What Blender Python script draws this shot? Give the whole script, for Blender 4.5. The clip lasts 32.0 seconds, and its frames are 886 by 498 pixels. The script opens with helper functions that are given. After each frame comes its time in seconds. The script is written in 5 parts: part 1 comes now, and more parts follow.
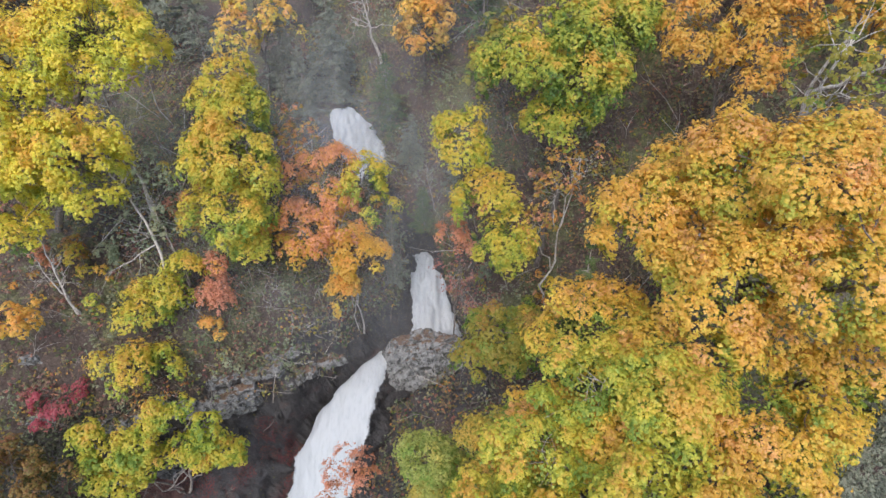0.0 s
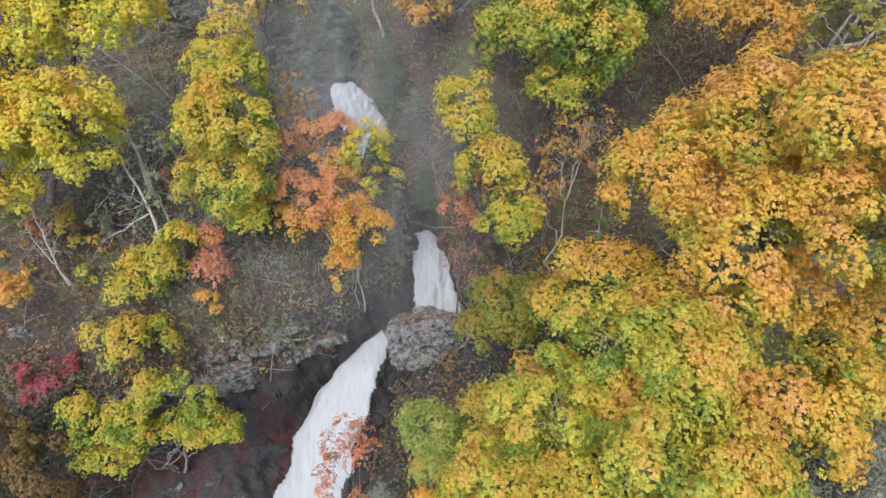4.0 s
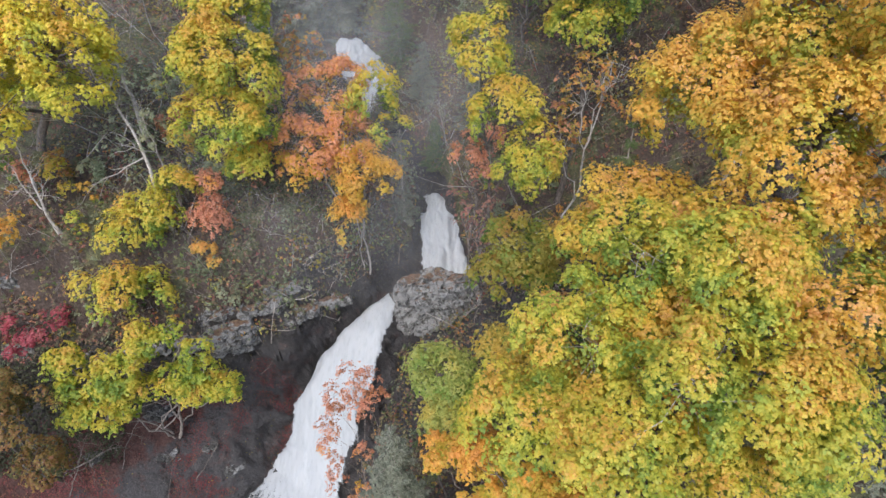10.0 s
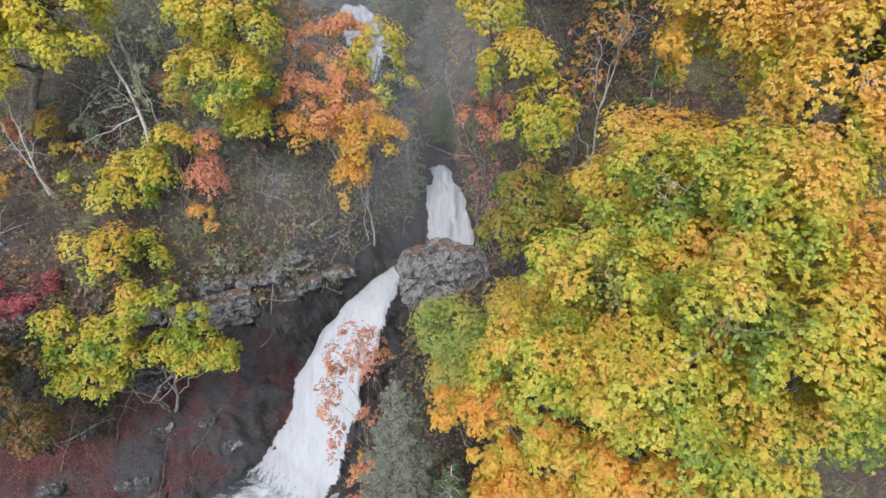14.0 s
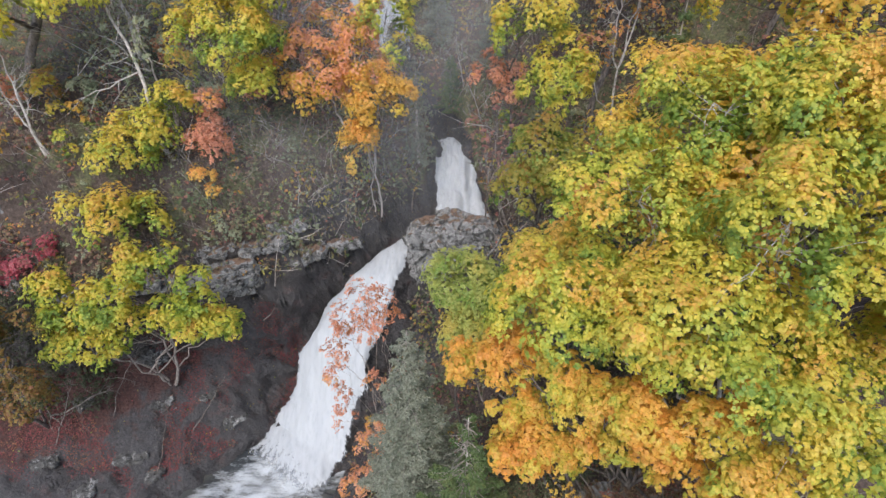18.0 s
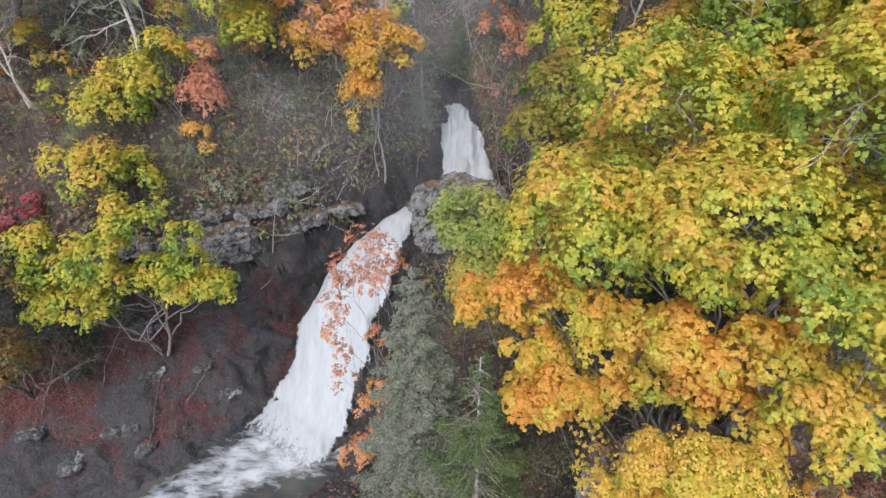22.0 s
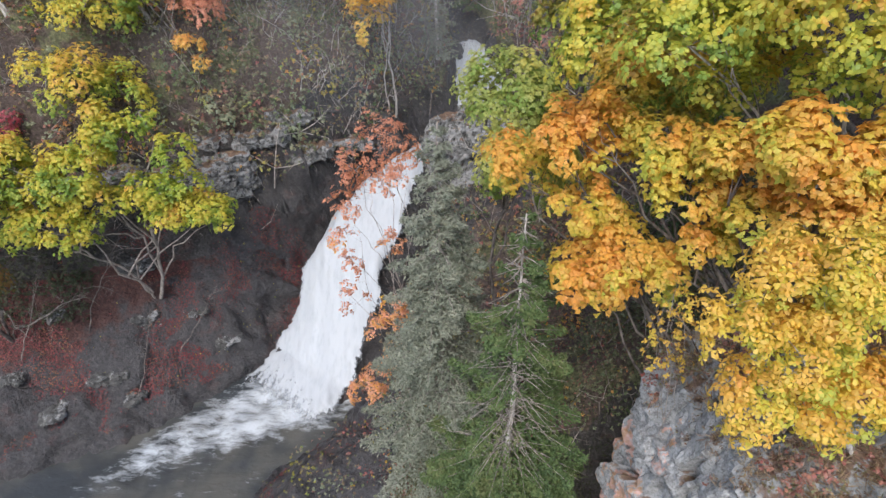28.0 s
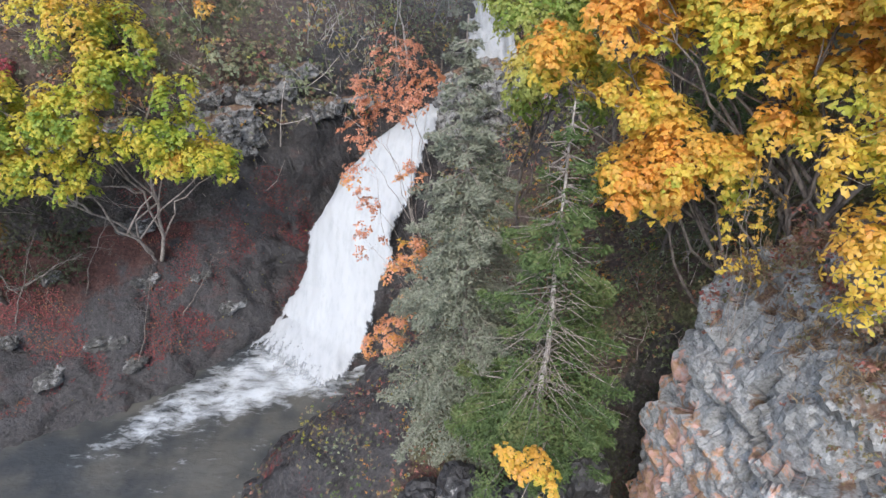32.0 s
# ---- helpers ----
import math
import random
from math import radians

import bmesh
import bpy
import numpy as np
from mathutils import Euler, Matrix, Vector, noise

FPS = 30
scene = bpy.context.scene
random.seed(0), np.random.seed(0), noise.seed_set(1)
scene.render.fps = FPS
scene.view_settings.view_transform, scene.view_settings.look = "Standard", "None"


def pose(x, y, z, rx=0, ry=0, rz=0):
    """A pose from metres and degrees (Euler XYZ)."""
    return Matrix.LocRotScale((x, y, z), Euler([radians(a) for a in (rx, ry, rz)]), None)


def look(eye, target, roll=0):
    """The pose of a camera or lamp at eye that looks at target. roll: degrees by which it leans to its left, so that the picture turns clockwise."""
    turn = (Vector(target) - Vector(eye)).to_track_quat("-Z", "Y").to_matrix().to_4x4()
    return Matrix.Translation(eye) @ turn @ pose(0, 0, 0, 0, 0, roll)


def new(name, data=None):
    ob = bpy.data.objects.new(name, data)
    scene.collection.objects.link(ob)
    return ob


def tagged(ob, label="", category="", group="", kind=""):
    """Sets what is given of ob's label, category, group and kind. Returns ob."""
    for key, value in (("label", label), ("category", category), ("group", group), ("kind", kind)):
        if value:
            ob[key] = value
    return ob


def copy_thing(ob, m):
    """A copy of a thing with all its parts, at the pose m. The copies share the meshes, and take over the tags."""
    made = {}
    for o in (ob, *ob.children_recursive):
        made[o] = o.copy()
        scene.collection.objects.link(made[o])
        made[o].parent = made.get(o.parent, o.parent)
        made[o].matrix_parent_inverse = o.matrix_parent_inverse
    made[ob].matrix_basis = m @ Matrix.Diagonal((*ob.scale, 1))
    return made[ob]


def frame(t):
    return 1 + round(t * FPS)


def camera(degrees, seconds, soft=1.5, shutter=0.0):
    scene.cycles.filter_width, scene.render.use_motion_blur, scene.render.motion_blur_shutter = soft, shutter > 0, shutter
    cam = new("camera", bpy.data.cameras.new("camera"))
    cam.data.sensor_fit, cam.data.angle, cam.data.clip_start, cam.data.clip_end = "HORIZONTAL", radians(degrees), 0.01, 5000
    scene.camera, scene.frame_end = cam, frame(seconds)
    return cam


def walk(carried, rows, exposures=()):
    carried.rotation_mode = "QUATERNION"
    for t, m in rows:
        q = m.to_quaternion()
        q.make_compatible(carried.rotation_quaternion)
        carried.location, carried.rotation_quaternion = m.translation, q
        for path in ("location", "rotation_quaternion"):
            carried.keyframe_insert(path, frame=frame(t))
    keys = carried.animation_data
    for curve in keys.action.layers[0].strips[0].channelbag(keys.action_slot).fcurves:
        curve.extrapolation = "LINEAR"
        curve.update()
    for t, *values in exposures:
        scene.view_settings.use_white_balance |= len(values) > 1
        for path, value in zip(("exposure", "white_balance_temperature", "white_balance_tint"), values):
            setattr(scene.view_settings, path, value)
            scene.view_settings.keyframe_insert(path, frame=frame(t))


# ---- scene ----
cam = camera(75.0, 32.0)
# seconds, eye in metres, then yaw, pitch and roll in degrees
PATH = [
    (0, 0.008, 0.004, 50.002, 0.00, -36.46, -0.04),
    (0.5, -0.029, -0.022, 49.645, 0.03, -36.47, -0.02),
    (1, -0.062, -0.051, 49.288, 0.05, -36.47, -0.01),
    (1.5, -0.078, -0.067, 48.951, 0.07, -36.47, 0.01),
    (2, -0.082, -0.087, 48.630, 0.09, -36.47, 0.02),
    (2.5, -0.074, -0.107, 48.319, 0.12, -36.46, 0.03),
    (3, -0.094, -0.142, 48.000, 0.14, -36.46, 0.05),
    (3.5, -0.109, -0.175, 47.673, 0.16, -36.45, 0.06),
    (5.5, -0.206, -0.181, 46.375, 0.26, -36.40, 0.11),
    (6, -0.237, -0.192, 46.004, 0.29, -36.39, 0.12),
    (6.5, -0.283, -0.228, 45.620, 0.32, -36.38, 0.13),
    (7, -0.344, -0.287, 45.252, 0.35, -36.37, 0.14),
    (7.5, -0.419, -0.335, 44.873, 0.38, -36.35, 0.15),
    (8, -0.479, -0.369, 44.491, 0.42, -36.34, 0.16),
    (8.5, -0.533, -0.388, 44.113, 0.45, -36.33, 0.16),
    (9, -0.589, -0.373, 43.706, 0.49, -36.32, 0.17),
    (9.5, -0.635, -0.345, 43.257, 0.53, -36.31, 0.18),
    (10, -0.695, -0.322, 42.849, 0.57, -36.29, 0.19),
    (10.5, -0.746, -0.312, 42.447, 0.62, -36.28, 0.19),
    (11, -0.809, -0.302, 42.057, 0.66, -36.27, 0.20),
    (11.5, -0.849, -0.294, 41.674, 0.71, -36.26, 0.20),
    (12, -0.886, -0.292, 41.290, 0.76, -36.25, 0.20),
    (12.5, -0.902, -0.304, 40.885, 0.81, -36.24, 0.20),
    (13, -0.923, -0.324, 40.493, 0.87, -36.23, 0.20),
    (13.5, -0.941, -0.346, 40.103, 0.92, -36.22, 0.20),
    (14, -0.959, -0.358, 39.725, 0.98, -36.21, 0.19),
    (14.5, -0.987, -0.366, 39.340, 1.04, -36.20, 0.19),
    (16.5, -1.238, -0.372, 37.917, 1.29, -36.16, 0.14),
    (17, -1.259, -0.424, 37.550, 1.35, -36.14, 0.13),
    (17.5, -1.325, -0.444, 37.188, 1.41, -36.13, 0.11),
    (18, -1.415, -0.423, 36.792, 1.48, -36.12, 0.09),
    (18.5, -1.455, -0.399, 36.397, 1.55, -36.10, 0.06),
    (19, -1.460, -0.355, 35.993, 1.61, -36.09, 0.04),
    (19.5, -1.484, -0.307, 35.565, 1.68, -36.08, 0.01),
    (20, -1.507, -0.266, 35.143, 1.74, -36.06, -0.02),
    (20.5, -1.499, -0.231, 34.698, 1.81, -36.05, -0.05),
    (21, -1.527, -0.207, 34.241, 1.87, -36.03, -0.09),
    (21.5, -1.543, -0.182, 33.786, 1.94, -36.01, -0.12),
    (22, -1.579, -0.182, 33.325, 2.00, -36.00, -0.16),
    (22.5, -1.642, -0.188, 32.866, 2.06, -35.98, -0.20),
    (23, -1.692, -0.211, 32.398, 2.12, -35.96, -0.24),
    (23.5, -1.755, -0.232, 31.931, 2.18, -35.95, -0.29),
    (24, -1.836, -0.248, 31.473, 2.24, -35.93, -0.33),
    (24.5, -1.917, -0.250, 31.014, 2.29, -35.91, -0.38),
    (25, -1.970, -0.230, 30.543, 2.34, -35.90, -0.42),
    (25.5, -2.036, -0.193, 30.062, 2.39, -35.88, -0.47),
    (27.5, -2.361, 0.024, 28.113, 2.56, -35.84, -0.66),
    (28, -2.433, 0.064, 27.638, 2.59, -35.84, -0.70),
    (28.5, -2.541, 0.066, 27.176, 2.62, -35.84, -0.75),
    (29, -2.618, 0.078, 26.721, 2.65, -35.84, -0.78),
    (29.5, -2.715, 0.080, 26.268, 2.67, -35.85, -0.82),
    (30, -2.844, 0.075, 25.816, 2.68, -35.86, -0.86),
    (30.5, -2.949, 0.080, 25.425, 2.70, -35.88, -0.88),
    (31, -3.060, 0.076, 25.134, 2.70, -35.90, -0.91),
    (31.5, -3.199, 0.058, 24.881, 2.70, -35.93, -0.93),
    (32, -3.314, 0.052, 24.646, 2.70, -35.97, -0.94),
]


def eye_pose(x, y, z, yaw, pitch, roll):
    turn = Euler((radians(90 + pitch), 0, radians(yaw))).to_matrix().to_4x4()
    return Matrix.Translation((x, y, z)) @ turn @ Matrix.Rotation(radians(roll), 4, "Z")


walk(cam, [(t, eye_pose(*row)) for t, *row in PATH], [(0, 0.74), (12, 0.75), (24, 0.8), (28, 0.86), (32, 0.97)])

# ---- sky, sun, exposure ----
world = bpy.data.worlds.new("overcast_sky")
scene.world = world
world.use_nodes = True
wn = world.node_tree
sky = wn.nodes.new("ShaderNodeTexSky")
sky.sky_type, sky.sun_disc = "NISHITA", False
sky.sun_elevation, sky.sun_rotation = radians(52), radians(200)
sky.air_density, sky.dust_density, sky.ozone_density = 1.0, 2.0, 1.0
wn.links.new(sky.outputs[0], wn.nodes["Background"].inputs[0])
wn.nodes["Background"].inputs[1].default_value = 0.15
sun_data = bpy.data.lights.new("sun", "SUN")
sun_data.energy, sun_data.angle, sun_data.color = 1.3, radians(30), (1.0, 0.97, 0.93)
sun = new("sun", sun_data)
sun.matrix_world = look((-15, -45, 110), (-5, 25, 15))


# ---- noise on arrays ----
def lattice(ix, iy, iz, seed):
    h = (ix * 374761393 + iy * 668265263 + iz * 2147483647 + seed * 974634777) & 0xFFFFFFFF
    h = ((h ^ (h >> 13)) * 1274126177) & 0xFFFFFFFF
    h = h ^ (h >> 16)
    return (h & 0xFFFF) / 32767.5 - 1.0


def soft_noise(p, scale, seed=0):
    """Smooth noise between -1 and 1 at the points p, with lumps of about 1 / scale metres."""
    q = np.asarray(p, float) * scale
    i = np.floor(q).astype(np.int64)
    f = q - i
    f = f * f * (3 - 2 * f)
    out = 0.0
    for dx in (0, 1):
        for dy in (0, 1):
            for dz in (0, 1):
                w = (f[..., 0] if dx else 1 - f[..., 0]) * (f[..., 1] if dy else 1 - f[..., 1]) * (f[..., 2] if dz else 1 - f[..., 2])
                out = out + w * lattice(i[..., 0] + dx, i[..., 1] + dy, i[..., 2] + dz, seed)
    return out


def layered(p, scale, octaves=4, seed=0, ridged=False):
    total, gain = 0.0, 1.0
    for k in range(octaves):
        n = soft_noise(p, scale * 2.03 ** k, seed + 17 * k)
        total = total + gain * ((1 - 2 * np.abs(n)) if ridged else n)
        gain *= 0.5
    return total


def cracked(p, scale, seed=0):
    """Blocks of broken stone: how far the block at each point stands out, with a tilted flat face, and how near the point is to a crack."""
    q = np.asarray(p, float) * scale
    i = np.floor(q).astype(np.int64)
    first, second, value = np.full(q.shape[:-1], 9.0), np.full(q.shape[:-1], 9.0), np.zeros(q.shape[:-1])
    for dx in (-1, 0, 1):
        for dy in (-1, 0, 1):
            for dz in (-1, 0, 1):
                c = i + np.array([dx, dy, dz])
                rand = [lattice(c[..., 0], c[..., 1], c[..., 2], seed + k) for k in range(7)]
                away = c + np.stack(rand[:3], -1) * 0.45 + 0.5 - q
                d = np.linalg.norm(away, axis=-1)
                near = d < first
                second = np.where(near, first, np.minimum(second, d))
                value = np.where(near, 0.5 * rand[6] + (np.stack(rand[3:6], -1) * away).sum(-1), value)
                first = np.where(near, d, first)
    return value, np.exp(-(second - first) * 26)


def broken_face(p, size, seed):
    """How far a rock face stands out at the points p: big blocks, small blocks and the cracks between them."""
    bent_p = p + 0.2 * size * np.stack([soft_noise(p, 0.9 / size, seed + k) for k in (21, 22, 23)], -1)
    v1, c1 = cracked(bent_p * np.array([1, 1, 1.25]), 0.7 / size, seed)
    v2, c2 = cracked(bent_p, 2.2 / size, seed + 40)
    return size * (0.42 * v1 - 0.1 * c1 + 0.16 * v2 - 0.05 * c2 + 0.06 * layered(p, 2.5 / size, 3, seed + 60))


# ---- meshes from arrays, things and parts ----
def array_mesh(name, verts, faces, smooth=False):
    """A mesh from an array of places and an array of faces that all have the same number of corners."""
    verts, faces = np.asarray(verts, np.float32), np.asarray(faces, np.int32)
    me = bpy.data.meshes.new(name)
    me.vertices.add(len(verts))
    me.vertices.foreach_set("co", verts.ravel())
    n, k = faces.shape
    me.loops.add(n * k)
    me.loops.foreach_set("vertex_index", faces.ravel())
    me.polygons.add(n)
    me.polygons.foreach_set("loop_start", np.arange(0, n * k, k, dtype=np.int32))
    me.polygons.foreach_set("use_smooth", np.full(n, smooth))
    me.update(calc_edges=True)
    return me


def piece(name, me, material, parent=None, label=""):
    ob = new(name, me)
    me.materials.append(material)
    if parent is not None:
        ob.parent = parent
    return tagged(ob, label) if label else ob


def thing(name, label, category, group="", kind=""):
    return tagged(new(name), label, category, group, kind)


def set_tone(me, name, values):
    me.attributes.new(name, "FLOAT", "POINT").data.foreach_set("value", np.asarray(values, np.float32))


# ---- materials ----
def material(name):
    m = bpy.data.materials.new(name)
    m.use_nodes = True
    nt = m.node_tree
    return m, nt, nt.nodes["Principled BSDF"]


def node(nt, kind, **values):
    n = nt.nodes.new(kind)
    for key, value in values.items():
        n.inputs[key.replace("_", " ")].default_value = value
    return n


def ramp(nt, source, stops, smooth=True):
    n = nt.nodes.new("ShaderNodeValToRGB")
    n.color_ramp.interpolation = "EASE" if smooth else "LINEAR"
    while len(n.color_ramp.elements) < len(stops):
        n.color_ramp.elements.new(0.5)
    for e, (at, colour) in zip(n.color_ramp.elements, stops):
        e.position = at
        e.color = (*colour, 1) if len(colour) == 3 else colour
    nt.links.new(source, n.inputs[0])
    return n.outputs[0]


def place(nt, stretch=(1, 1, 1)):
    geo = nt.nodes.new("ShaderNodeNewGeometry")
    mp = nt.nodes.new("ShaderNodeMapping")
    mp.inputs["Scale"].default_value = stretch
    nt.links.new(geo.outputs["Position"], mp.inputs[0])
    return mp.outputs[0]


def noise_of(nt, where, scale, detail=4.0, rough=0.55):
    n = node(nt, "ShaderNodeTexNoise", Scale=scale, Detail=detail, Roughness=rough)
    nt.links.new(where, n.inputs["Vector"])
    return n.outputs["Fac"]


def mixed(nt, factor, a, b, blend="MIX"):
    n = nt.nodes.new("ShaderNodeMix")
    n.data_type, n.blend_type = "RGBA", blend
    for socket, value in ((n.inputs[0], factor), (n.inputs[6], a), (n.inputs[7], b)):
        if isinstance(value, bpy.types.NodeSocket):
            nt.links.new(value, socket)
        elif isinstance(value, (int, float)):
            socket.default_value = value
        else:
            socket.default_value = (*value, 1)
    return n.outputs[2]


def maths(nt, op, a, b):
    n = nt.nodes.new("ShaderNodeMath")
    n.operation = op
    for socket, value in zip(n.inputs, (a, b)):
        if isinstance(value, bpy.types.NodeSocket):
            nt.links.new(value, socket)
        else:
            socket.default_value = value
    return n.outputs[0]


def bump(nt, height, strength, distance, bsdf):
    n = node(nt, "ShaderNodeBump", Strength=strength, Distance=distance)
    nt.links.new(height, n.inputs["Height"])
    nt.links.new(n.outputs[0], bsdf.inputs["Normal"])


def leaf_material(name, colours, clump=0.4, spread=0.3, through_leaf=0.44, rough=0.5):
    """Leaves: clumps drift through the colours, and every leaf differs a little from its neighbours."""
    m, nt, bsdf = material(name)
    geo = nt.nodes.new("ShaderNodeNewGeometry")
    drift = noise_of(nt, place(nt), clump, 2.5, 0.6)
    mix = maths(nt, "ADD", maths(nt, "MULTIPLY", maths(nt, "SUBTRACT", drift, 0.5), 2.2), maths(nt, "MULTIPLY", geo.outputs["Random Per Island"], spread))
    tuft = noise_of(nt, place(nt), 1.3, 1.0, 0.5)
    mix = maths(nt, "ADD", mix, maths(nt, "MULTIPLY", maths(nt, "SUBTRACT", tuft, 0.5), 1.1))
    hue_shift = nt.nodes.new("ShaderNodeAttribute")
    hue_shift.attribute_name = "turned"
    mix = maths(nt, "ADD", mix, maths(nt, "MULTIPLY", hue_shift.outputs["Fac"], 0.55))
    mix = maths(nt, "ADD", mix, 0.5 - spread * 0.5)
    colour = ramp(nt, mix, [(i / (len(colours) - 1), c) for i, c in enumerate(colours)], False)
    shade = maths(nt, "MULTIPLY_ADD", maths(nt, "FRACT", maths(nt, "MULTIPLY", geo.outputs["Random Per Island"], 37.0), 0.0), 0.24)
    shade.node.inputs[2].default_value = 0.86
    colour = mixed(nt, 1.0, colour, shade, "MULTIPLY")
    nt.links.new(colour, bsdf.inputs["Base Color"])
    bsdf.inputs["Roughness"].default_value = rough
    bsdf.inputs["Specular IOR Level"].default_value = 0.5
    back = nt.nodes.new("ShaderNodeBsdfTranslucent")
    nt.links.new(colour, back.inputs["Color"])
    both = nt.nodes.new("ShaderNodeMixShader")
    both.inputs[0].default_value = through_leaf
    nt.links.new(bsdf.outputs[0], both.inputs[1])
    nt.links.new(back.outputs[0], both.inputs[2])
    nt.links.new(both.outputs[0], nt.nodes["Material Output"].inputs["Surface"])
    return m


def bark_material(name, dark, light, scale=6.0):
    m, nt, bsdf = material(name)
    where = place(nt, (1, 1, 0.35))
    n = noise_of(nt, where, scale, 5, 0.65)
    nt.links.new(ramp(nt, n, [(0.34, dark), (0.62, light)]), bsdf.inputs["Base Color"])
    bsdf.inputs["Roughness"].default_value = 0.85
    bump(nt, n, 0.6, 0.03, bsdf)
    return m


YELLOW, GOLD, LIME, GREEN = (0.71, 0.56, 0.09), (0.75, 0.47, 0.10), (0.47, 0.50, 0.08), (0.22, 0.33, 0.06)
ORANGE, RUST, PINK = (0.76, 0.38, 0.09), (0.46, 0.20, 0.09), (0.78, 0.40, 0.25)
OLIVE, DEEP = (0.33, 0.31, 0.06), (0.09, 0.17, 0.03)
M_YELLOW = leaf_material("yellow_leaves", [LIME, YELLOW, YELLOW, (0.8, 0.52, 0.1), (0.8, 0.5, 0.1), (0.8, 0.48, 0.1), (0.8, 0.5, 0.12), (0.8, 0.46, 0.18)])
M_LIME = leaf_material("lime_yellow_leaves", [GREEN, LIME, (0.6, 0.58, 0.09), YELLOW, YELLOW, GOLD])
M_BLEND = leaf_material("yellow_green_gold_leaves", [GREEN, LIME, (0.68, 0.56, 0.085), (0.76, 0.56, 0.09), (0.78, 0.54, 0.09), (0.8, 0.52, 0.09), GOLD, GOLD, (0.8, 0.46, 0.16)])
M_LEMON = leaf_material("green_and_lemon_leaves", [GREEN, (0.34, 0.43, 0.07), (0.46, 0.5, 0.08), (0.54, 0.55, 0.085), (0.58, 0.56, 0.085), (0.64, 0.57, 0.085), (0.7, 0.57, 0.085), YELLOW, GOLD, GOLD])
M_FRESH = leaf_material("fresh_lime_leaves", [GREEN, (0.34, 0.42, 0.06), (0.48, 0.53, 0.075), (0.6, 0.55, 0.08), (0.7, 0.55, 0.08), (0.58, 0.55, 0.08), (0.74, 0.48, 0.1)])
M_BRIGHT = leaf_material("bright_lime_yellow_leaves", [LIME, (0.64, 0.64, 0.09), (0.8, 0.72, 0.1), (0.84, 0.7, 0.1), (0.8, 0.62, 0.1), (0.84, 0.54, 0.12)])
M_INNER = leaf_material("unturned_green_leaves", [(0.18, 0.28, 0.05), (0.27, 0.37, 0.065), (0.38, 0.43, 0.075), (0.46, 0.45, 0.08), (0.4, 0.36, 0.07)])
M_SUNNY = leaf_material("sunny_yellow_leaves", [LIME, (0.66, 0.57, 0.08), (0.78, 0.58, 0.1), (0.8, 0.55, 0.1), GOLD, (0.8, 0.5, 0.1), ORANGE])
M_GREEN = leaf_material("turning_green_leaves", [DEEP, GREEN, LIME, LIME, YELLOW, GOLD])
M_AMBER = leaf_material("amber_leaves", [LIME, YELLOW, YELLOW, GOLD, (0.8, 0.47, 0.09), (0.8, 0.42, 0.08), ORANGE])
M_GOLD = leaf_material("golden_orange_leaves", [YELLOW, GOLD, GOLD, GOLD, ORANGE, ORANGE])
M_ORANGE = leaf_material("orange_pink_leaves", [YELLOW, GOLD, ORANGE, PINK, PINK, ORANGE, PINK])
M_RUST = leaf_material("rust_leaves", [RUST, RUST, ORANGE, OLIVE, RUST, PINK])
M_TURN = leaf_material("rust_and_gold_leaves", [(0.07, 0.08, 0.03), (0.14, 0.13, 0.04), (0.3, 0.2, 0.055), (0.26, 0.11, 0.05), (0.36, 0.24, 0.06), (0.2, 0.18, 0.05), (0.28, 0.12, 0.06)])
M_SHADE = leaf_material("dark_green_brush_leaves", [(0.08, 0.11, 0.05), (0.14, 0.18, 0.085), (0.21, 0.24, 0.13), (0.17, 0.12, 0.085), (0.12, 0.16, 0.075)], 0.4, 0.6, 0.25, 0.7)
M_RED = leaf_material("orange_red_leaves", [RUST, (0.6, 0.24, 0.14), PINK, (0.62, 0.26, 0.17), PINK, ORANGE])
M_CRIMSON = leaf_material("crimson_leaves", [(0.3, 0.06, 0.07), (0.52, 0.1, 0.14), (0.6, 0.18, 0.2), (0.4, 0.12, 0.11)])
M_OLIVE = leaf_material("olive_gold_leaves", [DEEP, GREEN, OLIVE, OLIVE, (0.42, 0.34, 0.06), OLIVE, (0.46, 0.28, 0.07)])
M_TAWNY = leaf_material("tawny_gold_leaves", [GREEN, (0.42, 0.38, 0.08), (0.56, 0.46, 0.09), (0.62, 0.46, 0.09), (0.66, 0.44, 0.09), (0.5, 0.43, 0.09)])
M_MILKY = leaf_material("pale_green_leaves", [GREEN, (0.36, 0.42, 0.11), (0.46, 0.49, 0.14), (0.52, 0.52, 0.14), (0.6, 0.5, 0.12)])
M_DULL = leaf_material("grey_green_leaves", [(0.18, 0.23, 0.14), (0.28, 0.33, 0.21), (0.36, 0.39, 0.26), (0.44, 0.42, 0.24)], rough=0.7)
M_BRUSH = leaf_material("brush_leaves", [(0.18, 0.2, 0.1), (0.26, 0.23, 0.14), (0.24, 0.17, 0.12), (0.25, 0.12, 0.09), (0.21, 0.22, 0.11), (0.36, 0.28, 0.14), (0.18, 0.2, 0.1)], 0.3, 0.5, 0.3, 0.7)
M_LITTER = leaf_material("fallen_leaves", [(0.28, 0.09, 0.08), (0.34, 0.12, 0.1), (0.28, 0.15, 0.12), (0.4, 0.17, 0.11), (0.26, 0.15, 0.12)], 0.5, 0.8, 0.1, 0.75)
M_STRAW = leaf_material("dry_straw", [(0.24, 0.15, 0.1), (0.34, 0.24, 0.15), (0.42, 0.33, 0.2), (0.28, 0.16, 0.11)], 0.6, 0.7, 0.2, 0.8)
